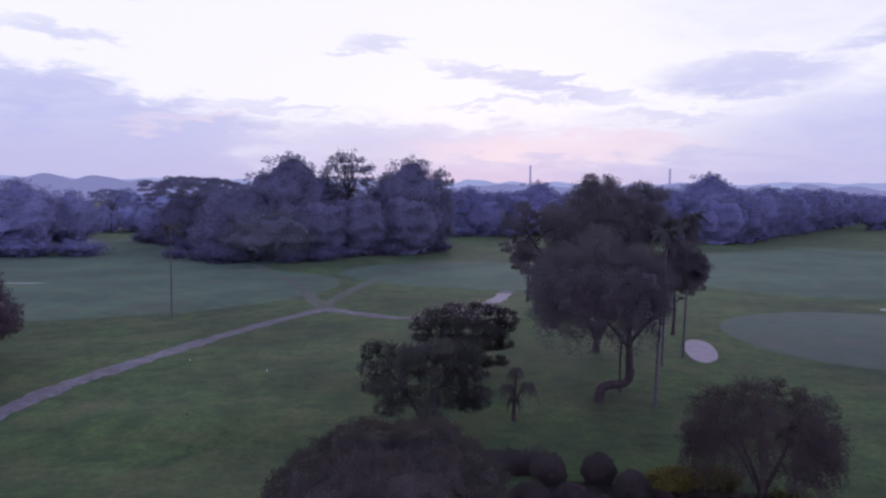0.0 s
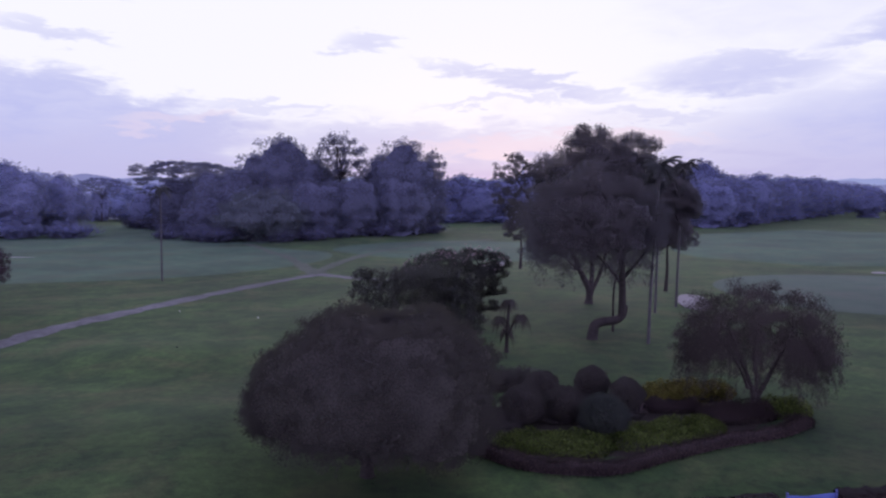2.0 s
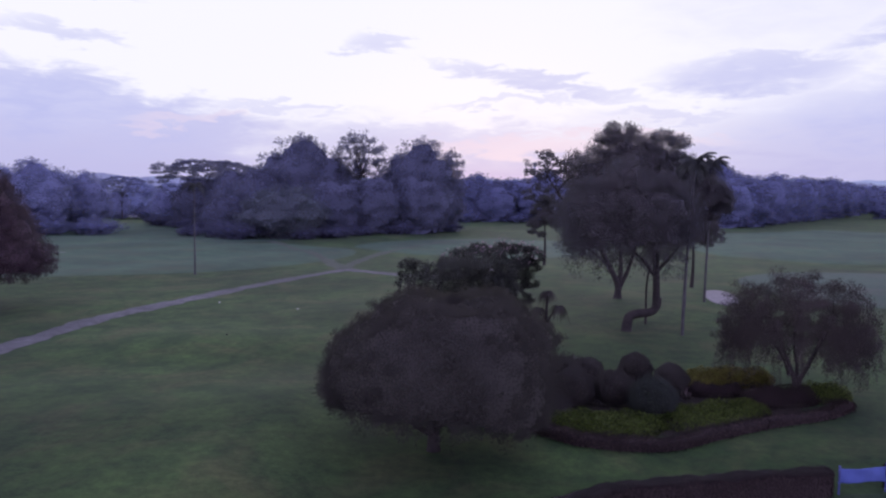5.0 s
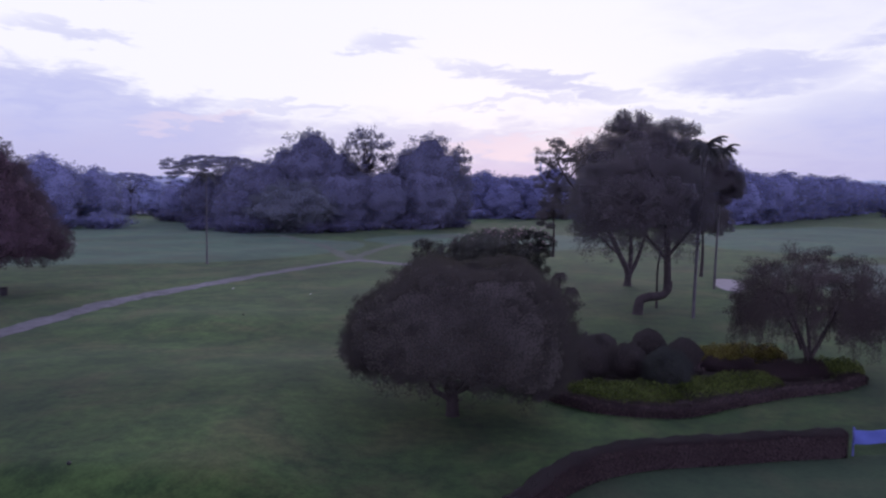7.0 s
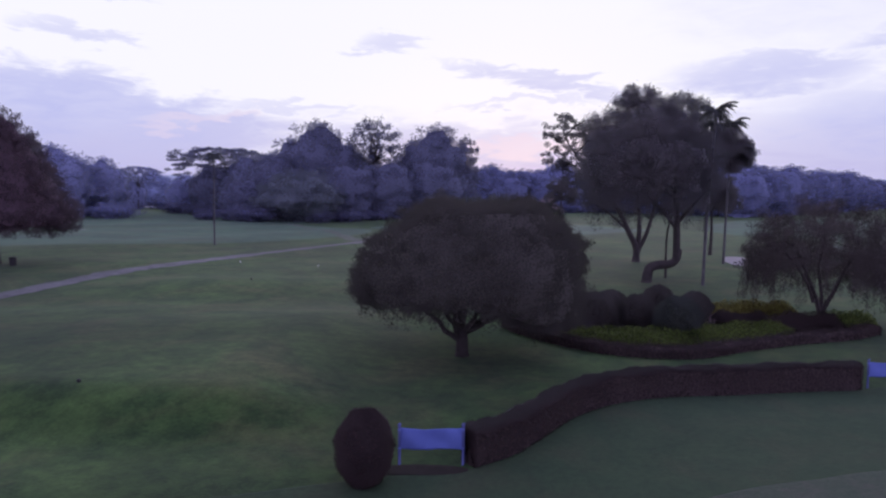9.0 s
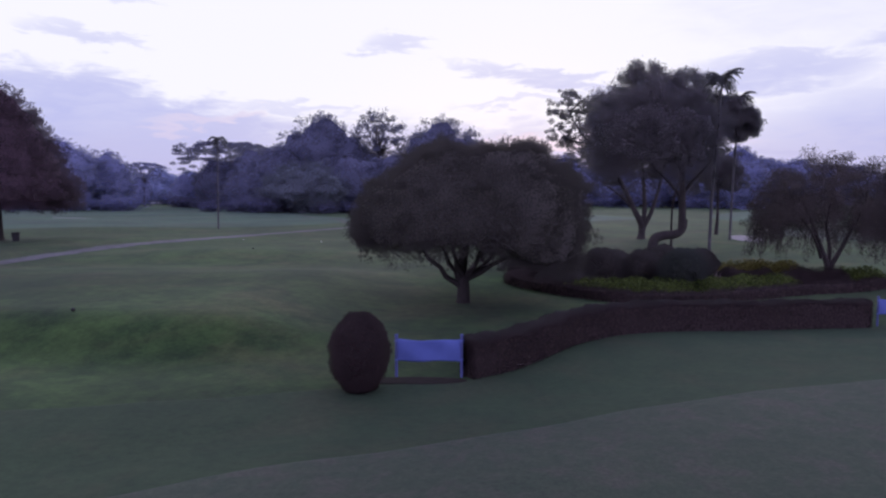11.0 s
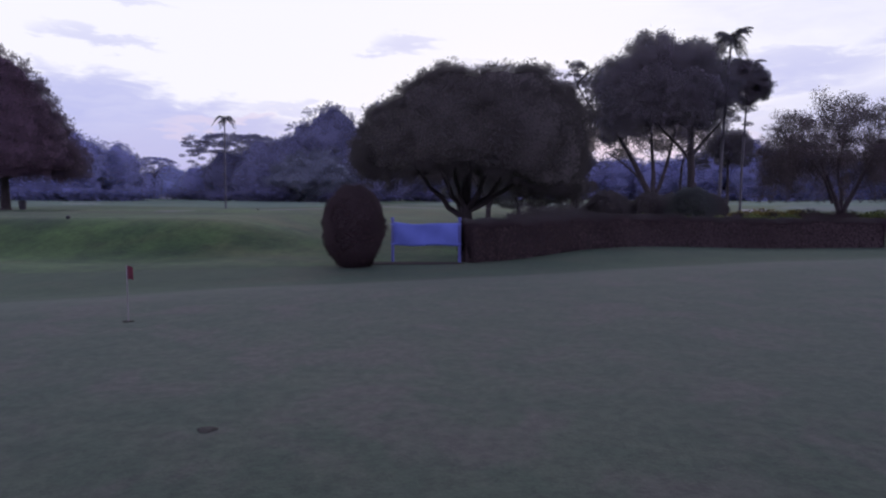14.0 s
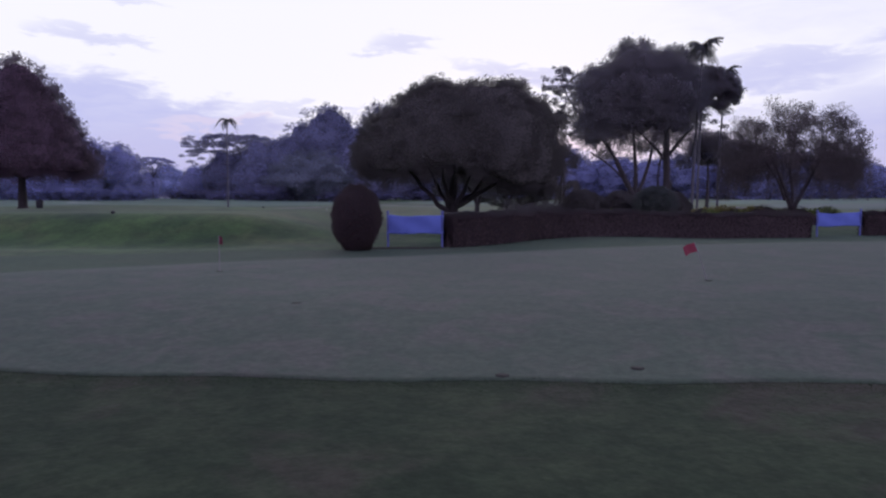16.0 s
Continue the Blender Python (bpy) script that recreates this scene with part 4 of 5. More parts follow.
# conical tree at the edge of the tee
r = np.random.default_rng(71)
CONE = dict(outline=[(0.5, 4.0), (3.0, 3.4), (5.2, 2.9), (6.0, 3.1), (6.45, 3.9), (6.2, 4.8), (5.3, 6.3), (4.2, 8.7), (2.9, 11.0), (2.0, 12.2), (0.9, 13.0), (0.0, 13.2)], swell=0.3, size=2.2, depth=0.2, fuzz=0.2, seed=4)
tree("conical_tree", -41.4, 54.2, [col([(0, 0, -0.2), (0, 0, 2), (0, 0, 6), (0, 0, 11)], 0.42, 0.12)], [(0, 0, 2.6), (0, 0, 5), (0, 0, 8), (0, 0, 10)], [], 14000, (0.24, 0.14), LEAF_MAROON, "large dense dark cone-shaped tree with reddish leaves", 11, 40, 0.2, limb_r=0.08, form=CONE, heart=0.6, extra=lambda r: np.concatenate([tufts(CONE, 500, -0.45, 14, r, 0.12), sprays(CONE, 900, 0.5, 40, r)]))


# ---- palms ----
def frond(tip, length, width, r, droop, leaflets=26):
    """A feather leaf from the origin: rib and leaflets as quads."""
    a = tip
    d = np.array([math.cos(a), math.sin(a), 0])
    rise = r.uniform(0.0, 1.7)
    s = np.linspace(0, 1, 10)
    P = d * (s * length * 0.9)[:, None] + np.array([0, 0, 1.0]) * (s * rise * length * 0.6 - droop * length * s ** 2.2)[:, None]
    rib = tube(P, np.linspace(0.035, 0.008, 10) * length / 2, 4)
    side = np.array([-d[1], d[0], 0])
    V, F = [], []
    for i in range(leaflets):
        u = 0.12 + 0.86 * i / leaflets
        j = u * 9
        k = min(int(j), 8)
        q = P[k] + (P[k + 1] - P[k]) * (j - k)
        t = P[k + 1] - P[k]
        t /= np.linalg.norm(t)
        w = width * math.sin(math.pi * min(1, 0.15 + u * 0.85)) ** 0.6
        for sg in (-1, 1):
            e = q + side * sg * w + t * w * 0.5 + np.array([0, 0, -w * r.uniform(0.3, 0.9)])
            n = len(V)
            g = t * (0.05 * length / 2)
            m = (q + e) / 2
            V += [q - g * 0.4, m - g, e, m + g]
            F.append((n, n + 1, n + 2, n + 3))
    return merge(rib, (np.array(V), np.array(F)))


def palm(name, x, y, h, lean, label, seed, length=2.2, count=26, group="palms", radius=0.092):
    r = np.random.default_rng(seed)
    ob = thing(name, x, y, label, "palm tree", group)
    top = np.array([lean[0], lean[1], h])
    P = spline([(0, 0, -0.1), (lean[0] * 0.15, lean[1] * 0.15, h * 0.3), (lean[0] * 0.5, lean[1] * 0.5, h * 0.65), tuple(top)], 40)
    R = np.linspace(radius * 1.25, radius * 0.75, 40) * (1 + 0.06 * (np.arange(40) % 2))
    part("trunk", build("trunk", *tube(P, R, 10), PALE_BARK, True), ob)
    part("crownshaft", build("crownshaft", *tube([top - [0, 0, 0.1], top + [0, 0, 0.3], top + [0, 0, 0.7]], [radius * 0.8, radius * 1.2, radius * 0.5], 8), LEAF_PALM, True), ob)
    for i in range(count):
        v, f = frond(i * 2.39996 + r.uniform(-0.2, 0.2), length * r.uniform(0.75, 1.15), length * 0.2, r, r.uniform(0.5, 1.4))
        part("frond", build("frond", v + top + [0, 0, 0.5], f, LEAF_PALM), ob)
    return ob


palm("palm_tree", 15.4, 46.8, 12.0, (0.5, 0), "tall slender palm beside the bent-trunk tree", 1, 1.55)
creeper_palm = palm("palm_tree", 22.8, 62.0, 12.6, (0.4, 0), "tall slender palm beside the sand bunker", 2, 1.55)
palm("palm_tree", 19.8, 58.8, 12.2, (0.3, 0.2), "tall slender palm among the tall trees", 3, 1.5)
palm("palm_tree", -32.8, 82.6, 10.7, (0.1, 0), "lone slender palm on the open fairway", 4, 1.7, 10)


r = np.random.default_rng(17)
cl = [(0.25 + r.normal(0, 0.25), r.normal(0, 0.25), z, 0.75 + r.uniform(-0.2, 0.25), 0.7, 0.5) for z in np.arange(9.4, 12.6, 0.35)]
cl += [(-0.55, 0, 8.4, 0.45, 0.4, 0.3), (0.45, 0.1, 8.0, 0.5, 0.4, 0.3), (-0.35, 0, 5.6, 0.3, 0.3, 0.22), (0.3, 0, 6.9, 0.28, 0.28, 0.2)]
V, F = leaf_quads(in_clumps(cl, 3600, r, 0.3), 0.24, 0.13, r, 0.5)
part("creeper", build("creeper", V, F, LEAF_TALL, lean=crown_lean(V)), creeper_palm, "dark leafy creeper climbing the palm trunk")


def screw_pine():
    ob = thing("screw_pine", 5.1, 44.4, "dark screw pine with drooping strap leaves on the lawn", "tree")
    r = np.random.default_rng(3)
    heads = [(0.15, 0, 3.5), (-0.4, 0.2, 2.3), (0.9, -0.1, 2.5), (0.0, 0.2, 1.5)]
    tr = [col([(0, 0, -0.1), (0.05, 0, 1.6), heads[0]], 0.14, 0.09, 10)]
    for hd in heads[1:]:
        tr.append(limb_to((0.03, 0, 1.0 if hd[2] > 2 else 0.7), hd, 0.08, 0.06, r, 0.1))
    part("trunk", build("trunk", *wood(tr), BARK, True), ob)
    for hd in heads:
        V, F = [], []
        for i in range(60):
            a, L = r.uniform(0, 6.28), r.uniform(0.6, 1.15)
            d = np.array([math.cos(a), math.sin(a), 0])
            s = np.array([-d[1], d[0], 0]) * 0.15
            up = r.uniform(0.0, 0.7)
            line = [np.array(hd) + d * L * q * 0.8 + np.array([0, 0, up * L * q - 1.15 * L * q * q]) for q in (0, 0.35, 0.7, 1.0)]
            n = len(V)
            for q, p in enumerate(line):
                V += [p - s * (1 - 0.3 * q), p + s * (1 - 0.3 * q)]
            F += [(n + 2 * q, n + 2 * q + 1, n + 2 * q + 3, n + 2 * q + 2) for q in range(3)]
        part("leaf_rosette", build("leaf_rosette", np.array(V), np.array(F), LEAF_BALL, lean=crown_lean(np.array(V))), ob)


screw_pine()


# ---- the woods around the course ----
def wood_tree(kind, seed, h, w, base, mat, n=9500, leaf=(0.72, 0.46), airy=False, label=""):
    r = np.random.default_rng(seed)
    cl, form = [], None
    if kind == "umbrella":
        for i in range(170):
            a, q = i * 2.39996, math.sqrt((i + 0.5) / 170)
            lay = r.choice([0.0, 0.10, 0.21, 0.33], p=[0.42, 0.26, 0.20, 0.12])
            k = r.uniform(0.8, 1.7)
            cl.append((q * w * 0.46 * math.cos(a), q * w * 0.46 * math.sin(a), h * (0.975 - lay * r.uniform(0.7, 1.2) - 0.10 * q * q + r.normal(0, 0.012)), k, k, 0.55))
    elif airy:
        cl = dome(w * 0.42, w * 0.42, base, h - w * 0.03, 58, w * 0.085, r, -0.35, 0.5)
    else:
        top, mid = h - w * 0.06, base + (h - base) * 0.42
        line = [(w * 0.34, base)] + [(w * 0.47 * math.cos(e) ** 0.8, (mid + (top - mid) * math.sin(e) ** 0.85) if e > 0 else mid + (mid - base) * math.sin(e)) for e in np.linspace(-1.2, 1.57, 13)]
        form = dict(outline=line, swell=w * 0.085, size=w * 0.46, depth=0.4, fuzz=0.42, seed=seed)
    tr = [col([(0, 0, -0.3), (0.2, 0, h * 0.25), (0, 0.2, h * 0.55)], 0.5, 0.22)]
    return tree("wood_tree", 0, -600, tr, [(0.2, 0, h * 0.22), (0, 0.2, h * 0.5)], cl, int(n * 0.25) if form else n, leaf, mat, label, seed, 44 if airy else 12, 0.1, "trees of the woods", limb_r=0.14, z=0, airy=0.45 if airy else 1.0, gap=2.6, fuzz=0.25 if airy else 0.13, form=form, heart=1.2 if form else 0.0, lump=w * 0.25, uneven=0.1, extra=(lambda q: np.concatenate([tufts(form, 100, -w * 0.06, 9, q, w * 0.028), sprays(form, 240, w * 0.06, int(n * 0.7 / 240), q)])) if form else None)


# crowns of the woods wear leaf colours with the haze mixed in
WOODS = [wood_tree("dome", 101, 20, 17, 1.5, LEAF_GROVE_HAZE, label="dense broadleaf tree in the bluish misty woods"),
         wood_tree("dome", 102, 20, 13, 0.8, LEAF_GROVE_HAZE, label="narrow dense broadleaf tree in the bluish misty woods"),
         wood_tree("dome", 103, 20, 22, 1.0, LEAF_GROVE_HAZE, 11000, label="wide spreading broadleaf tree in the bluish misty woods"),
         wood_tree("dome", 104, 24, 17, 6.0, LEAF_GROVE_HAZE, 9000, (0.55, 0.34), True, label="tall airy tree with gaps in its crown in the misty grove"),
         wood_tree("umbrella", 105, 20, 27, 6.0, LEAF_GROVE_HAZE, 16000, (0.6, 0.32), label="flat-topped spreading tree with layered crown above the woods"),
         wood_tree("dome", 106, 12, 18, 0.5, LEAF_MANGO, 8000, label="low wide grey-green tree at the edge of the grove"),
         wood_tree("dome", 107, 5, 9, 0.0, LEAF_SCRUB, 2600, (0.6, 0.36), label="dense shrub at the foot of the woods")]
HEIGHT = [20, 20, 20, 24, 20, 12, 5]


def plant(kind, x, y, top, wide=1.0, turn=None, leaf=None):
    s = top * (1.08 if kind == 3 else 0.95) / HEIGHT[kind]
    a = random.uniform(0, 360) if turn is None else turn
    ob = copy_thing(WOODS[kind], pose(x, y, on_ground(x, y), 0, 0, a) @ Matrix.Diagonal((s * wide * 1.08, s * wide * 1.08, s, 1)))
    if leaf:
        for o in ob.children:
            if o.name.startswith(("crown", "inner_foliage")):
                o.material_slots[0].link = "OBJECT"
                o.material_slots[0].material = leaf if o.name.startswith("crown") else dense(leaf)
    return ob


random.seed(4)
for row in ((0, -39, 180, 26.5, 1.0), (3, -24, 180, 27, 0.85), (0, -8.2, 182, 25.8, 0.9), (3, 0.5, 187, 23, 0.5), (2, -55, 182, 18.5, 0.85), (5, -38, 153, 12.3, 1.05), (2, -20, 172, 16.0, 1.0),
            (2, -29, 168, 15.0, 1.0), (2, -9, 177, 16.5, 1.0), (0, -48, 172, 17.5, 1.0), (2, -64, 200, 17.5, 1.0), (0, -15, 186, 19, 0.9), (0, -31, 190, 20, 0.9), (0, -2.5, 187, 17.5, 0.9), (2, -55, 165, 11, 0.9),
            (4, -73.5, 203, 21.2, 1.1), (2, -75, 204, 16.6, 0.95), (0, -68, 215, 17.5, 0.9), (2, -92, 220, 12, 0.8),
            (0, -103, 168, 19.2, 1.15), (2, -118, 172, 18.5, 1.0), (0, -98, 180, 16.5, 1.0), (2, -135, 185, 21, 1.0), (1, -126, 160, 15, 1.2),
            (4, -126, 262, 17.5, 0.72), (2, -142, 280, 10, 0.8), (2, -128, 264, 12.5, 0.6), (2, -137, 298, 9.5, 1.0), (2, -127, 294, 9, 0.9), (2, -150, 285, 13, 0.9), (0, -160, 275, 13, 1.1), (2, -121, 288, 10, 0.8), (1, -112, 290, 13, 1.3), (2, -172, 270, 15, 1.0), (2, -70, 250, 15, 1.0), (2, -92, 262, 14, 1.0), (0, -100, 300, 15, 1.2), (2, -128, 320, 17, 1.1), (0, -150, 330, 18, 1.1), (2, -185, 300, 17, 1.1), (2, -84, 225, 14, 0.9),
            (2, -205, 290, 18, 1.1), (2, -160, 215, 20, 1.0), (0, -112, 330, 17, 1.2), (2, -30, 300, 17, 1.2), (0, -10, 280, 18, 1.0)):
    # farther rows swap in a leaf colour with more haze painted in
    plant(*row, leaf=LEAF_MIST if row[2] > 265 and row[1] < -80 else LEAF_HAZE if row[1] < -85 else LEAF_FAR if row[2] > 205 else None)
for row in ((1, 6, 262, 18.5, 1.0), (0, 13, 268, 19.5, 0.9), (1, 21, 272, 18, 1.2), (2, 30, 280, 18.5, 0.9), (0, 41, 286, 22, 0.9), (2, 52, 285, 17, 0.9), (0, 63, 280, 18, 1.0), (2, 75, 262, 17.5, 0.9),
            (0, 86, 248, 19, 1.0), (0, 117, 296, 26.8, 0.8), (2, 98, 236, 18, 0.9), (0, 107, 250, 19, 1.0), (2, 122, 268, 20.0, 0.9), (0, 136, 284, 20.5, 1.0), (2, 151, 300, 19, 0.9), (0, 166, 318, 20.5, 1.0),
            (2, 181, 335, 21.5, 0.9), (0, 196, 350, 21, 1.0), (2, 212, 372, 20, 0.9), (0, 236, 400, 20, 1.0), (0, 217, 336, 14, 1.0), (2, 262, 430, 20, 1.0), (2, 300, 470, 20, 1.0), (1, 233, 338, 13, 1.2), (2, 35, 268, 15, 0.9), (2, 47, 272, 16, 0.9), (0, 57, 268, 17, 1.0), (2, 69, 256, 16, 0.9), (0, 80, 240, 17.5, 0.9), (2, 92, 226, 16.5, 0.8), (0, 103, 234, 17, 0.9), (2, 17, 262, 15, 0.9), (2, 60, 300, 19, 1.0), (0, 90, 290, 20, 1.0)):
    # the whole row takes the hazed far leaf colour
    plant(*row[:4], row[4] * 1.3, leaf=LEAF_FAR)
for x, y, s in ((-44, 147, 4.5), (-36, 149, 4), (-27, 156, 4.5), (-19, 164, 4.5), (-12, 171, 4.5), (-4, 178, 5), (2, 184, 5), (-52, 150, 5), (-60, 158, 5), (-68, 175, 5), (-75, 196, 5.5), (-85, 204, 5), (-88, 160, 5), (-94, 158, 5.5),
                (-102, 156, 6), (-112, 160, 6), (-120, 270, 6), (-130, 268, 6), (-142, 268, 6), (-152, 266, 6), (4, 254, 6), (12, 258, 6), (22, 262, 6), (34, 270, 6), (46, 274, 6), (90, 228, 6), (98, 230, 6), (108, 240, 6), (118, 252, 6), (130, 268, 6), (144, 286, 6), (160, 304, 6), (176, 322, 6), (190, 338, 6), (40, 262, 6), (52, 262, 6), (62, 256, 6), (70, 248, 6), (78, 236, 6), (85, 228, 6), (28, 258, 6), (58, 270, 6), (112, 246, 6), (124, 260, 6), (137, 276, 6), (152, 294, 6), (168, 312, 6), (-106, 262, 6), (-112, 274, 6), (-98, 266, 6), (-88, 240, 6), (-78, 232, 6)):
    # far shrubs get the hazed colour too
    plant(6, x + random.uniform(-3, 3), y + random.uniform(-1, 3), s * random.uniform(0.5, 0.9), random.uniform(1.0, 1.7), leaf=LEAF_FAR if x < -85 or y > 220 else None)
for ob in WOODS:
    for o in (*ob.children_recursive, ob):
        bpy.data.objects.remove(o)


# ---- distance ----
def skyline(name, dist, base_h, amp, mat, seed, label, step=0.004, rises=()):
    r = np.random.default_rng(seed)
    a = np.arange(-1.2, 1.2, step)
    hgt = base_h + amp * (0.3 * np.sin(a * 9 + r.uniform(0, 6)) + 0.35 * np.sin(a * 43 + r.uniform(0, 6)) + 0.4 * np.sin(a * 111 + r.uniform(0, 6)))
    hgt = hgt + np.repeat(r.normal(0, amp * 0.22, len(a) // 4 + 1), 4)[:len(a)] + r.normal(0, amp * 0.07, len(a))
    for a0, up, w in rises:
        hgt = hgt + up * np.exp(-((a - a0) / w) ** 4)
    hgt = np.convolve(np.pad(hgt, 1, "edge"), np.ones(3) / 3, "valid")
    V = []
    for d, top in ((0, 0), (0, 1), (60, 1), (60, 0)):
        V.append(np.stack([(dist + d) * np.sin(a), (dist + d) * np.cos(a), np.where(top, hgt, -2)], -1))
    V = np.stack(V, 1).reshape(-1, 3)
    i, j = np.meshgrid(np.arange(len(a) - 1), np.arange(3), indexing="ij")
    k = i * 4 + j
    return structure(name, build(name, V, np.stack([k, k + 4, k + 5, k + 1], -1).reshape(-1, 4), mat), label, "backdrop")


# both backdrops glow with their haze colour, no light falls on them
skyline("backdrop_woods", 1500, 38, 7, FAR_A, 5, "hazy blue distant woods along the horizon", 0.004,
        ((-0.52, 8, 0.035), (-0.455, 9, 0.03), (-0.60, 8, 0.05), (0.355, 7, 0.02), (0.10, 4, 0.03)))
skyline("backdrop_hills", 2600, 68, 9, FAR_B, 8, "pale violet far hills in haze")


def chimney(x, y, h):
    ob = thing("chimney", x, y, "thin far chimney in haze above the woods", "chimney", "far chimneys", 0)
    # chimneys glow in the backdrop woods' haze colour
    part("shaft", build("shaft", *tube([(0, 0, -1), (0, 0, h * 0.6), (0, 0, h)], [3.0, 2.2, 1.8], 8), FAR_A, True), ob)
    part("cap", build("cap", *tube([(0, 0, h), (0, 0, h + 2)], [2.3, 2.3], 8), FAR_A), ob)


chimney(190, 1440, 78)
chimney(484, 1440, 74)


def floodlight(x, y, h):
    ob = thing("floodlight", x, y, "lit white floodlight on a thin far mast", "lamp", "floodlights")
    part("mast", build("mast", *tube([(0, 0, 0), (0, 0, h)], [0.15, 0.1], 6), BLACK), ob)
    part("lamp_head", build("lamp_head", *tube([(-0.6, -0.2, h), (0.6, -0.2, h)], [0.2, 0.2], 8), LAMP), ob, "glowing white lamp head")


floodlight(-152, 318, 16.5)
floodlight(103, 300, 16.5)


# ---- hedges, bushes and the flower bed ----
def hedge(name, points, height, thick, leaf_mat, count, label, seed, leaf=(0.066, 0.042), group="", crest=None, shag=0.02):
    """A clipped hedge along a line: a twiggy core and a skin of small leaves."""
    r = np.random.default_rng(seed)
    P = spline(points, max(12, len(points) * 6))
    n = len(P)
    T = np.gradient(P, axis=0)
    T /= np.linalg.norm(T, axis=1, keepdims=True)
    N = np.stack([-T[:, 1], T[:, 0]], -1)
    x0, y0 = P[n // 2]
    z0 = on_ground(x0, y0)
    prof = np.array([(-0.5, 0.0), (-0.52, 0.5), (-0.5, 0.9), (-0.42, 0.99), (0, 1.0), (0.42, 0.99), (0.5, 0.9), (0.52, 0.5), (0.5, 0.0)])
    gz = ground(P[:, 0], P[:, 1]) - z0
    ob = thing(name, x0, y0, label, "hedge", group)

    def skin(s, u, k=1.0):
        i = np.clip(s * (n - 1), 0, n - 1.001)
        a = i.astype(int)
        f = (i - a)[:, None]
        c, nn = P[a] * (1 - f) + P[a + 1] * f, N[a] * (1 - f) + N[a + 1] * f
        g = gz[a] * (1 - f[:, 0]) + gz[a + 1] * f[:, 0]
        j = np.clip(u * 8, 0, 7.999)
        b = j.astype(int)
        q = prof[b] + (prof[b + 1] - prof[b]) * (j - b)[:, None]
        wob = 0.03 * np.sin(s * 47 + u * 9) + 0.02 * np.sin(s * 113)
        xy = c + nn * (q[:, :1] * thick * k)
        return np.stack([xy[:, 0] - x0, xy[:, 1] - y0, g + q[:, 1] * (height + wob) * (0.5 + 0.5 * k) - 0.03], -1)
    S, U = np.meshgrid(np.linspace(0, 1, n * 2), np.linspace(0, 1, 17), indexing="ij")
    V = skin(S.ravel(), U.ravel(), 0.86)
    i, j = np.meshgrid(np.arange(n * 2 - 1), np.arange(16), indexing="ij")
    k = i * 17 + j
    F = np.stack([k, k + 17, k + 18, k + 1], -1).reshape(-1, 4)
    ends = []
    for e in (0, (n * 2 - 1) * 17):
        ends += [(e + q, e + q + 1, e + 15 - q, e + 16 - q) for q in range(8)]
    def lean(Q):
        i = np.argmin((Q[:, None, 0] + x0 - P[None, :, 0]) ** 2 + (Q[:, None, 1] + y0 - P[None, :, 1]) ** 2, axis=1)
        off = np.sum((Q[:, :2] + [x0, y0] - P[i]) * N[i], axis=1) / thick * 2
        high = np.clip((Q[:, 2] - gz[i]) / height, 0, 1) ** 6
        return np.concatenate([N[i] * np.sign(off)[:, None] * (1 - 0.8 * high)[:, None], (0.1 + 0.9 * high)[:, None]], 1)
    part("core", build("core", V, np.concatenate([F, np.array(ends)]), dense(leaf_mat), lean=lean(V)), ob)
    L = skin(r.uniform(0, 1, count), r.uniform(0, 1, count), 1.0) + r.normal(0, shag, (count, 3))
    m = count // 20
    for e in (0.0, 1.0):
        q = skin(np.full(m, e), r.uniform(0, 1, m), 1.0)
        c = skin(np.full(m, e), np.full(m, 0.5), 1.0) * [1, 1, 0.5]
        L = np.concatenate([L, c + (q - c) * r.uniform(0, 1, (m, 1)) ** 0.5 + r.normal(0, 0.02, (m, 3))])
    V, F = leaf_quads(L, leaf[0], leaf[1], r)
    part("foliage", build("foliage", V, F, leaf_mat, lean=lean(V)), ob)
    if crest is not None:
        k = count // 5
        top = skin(r.uniform(0, 1, k), r.uniform(0.34, 0.66, k), 1.0) + r.normal(0, 0.02, (k, 3)) + [0, 0, 0.02]
        V, F = leaf_quads(top, leaf[0], leaf[1], r)
        part("fresh_growth", build("fresh_growth", V, F, crest, lean=np.tile([0, 0, 1.0], (len(V), 1))), ob, "paler leaves along the clipped top")
    return ob


hedge("clipped_hedge", [(-2.22, 13.12), (-1.25, 13.95), (-0.3, 15.3), (0.7, 16.8), (2.1, 18.15), (4.1, 19.2), (6.5, 19.85), (8.6, 20.35), (11.3, 20.75)], 0.93, 0.5, LEAF_RED, 70000,
      "long curved knee-high clipped dark red-brown hedge", 1, crest=LEAF, group="clipped hedges")
hedge("clipped_hedge", [(13.5, 20.95), (15.5, 21.1), (18, 21.0), (21, 20.6)], 0.9, 0.5, LEAF_RED, 23000, "short clipped dark red-brown hedge beyond the banner", 2, crest=LEAF, group="clipped hedges")


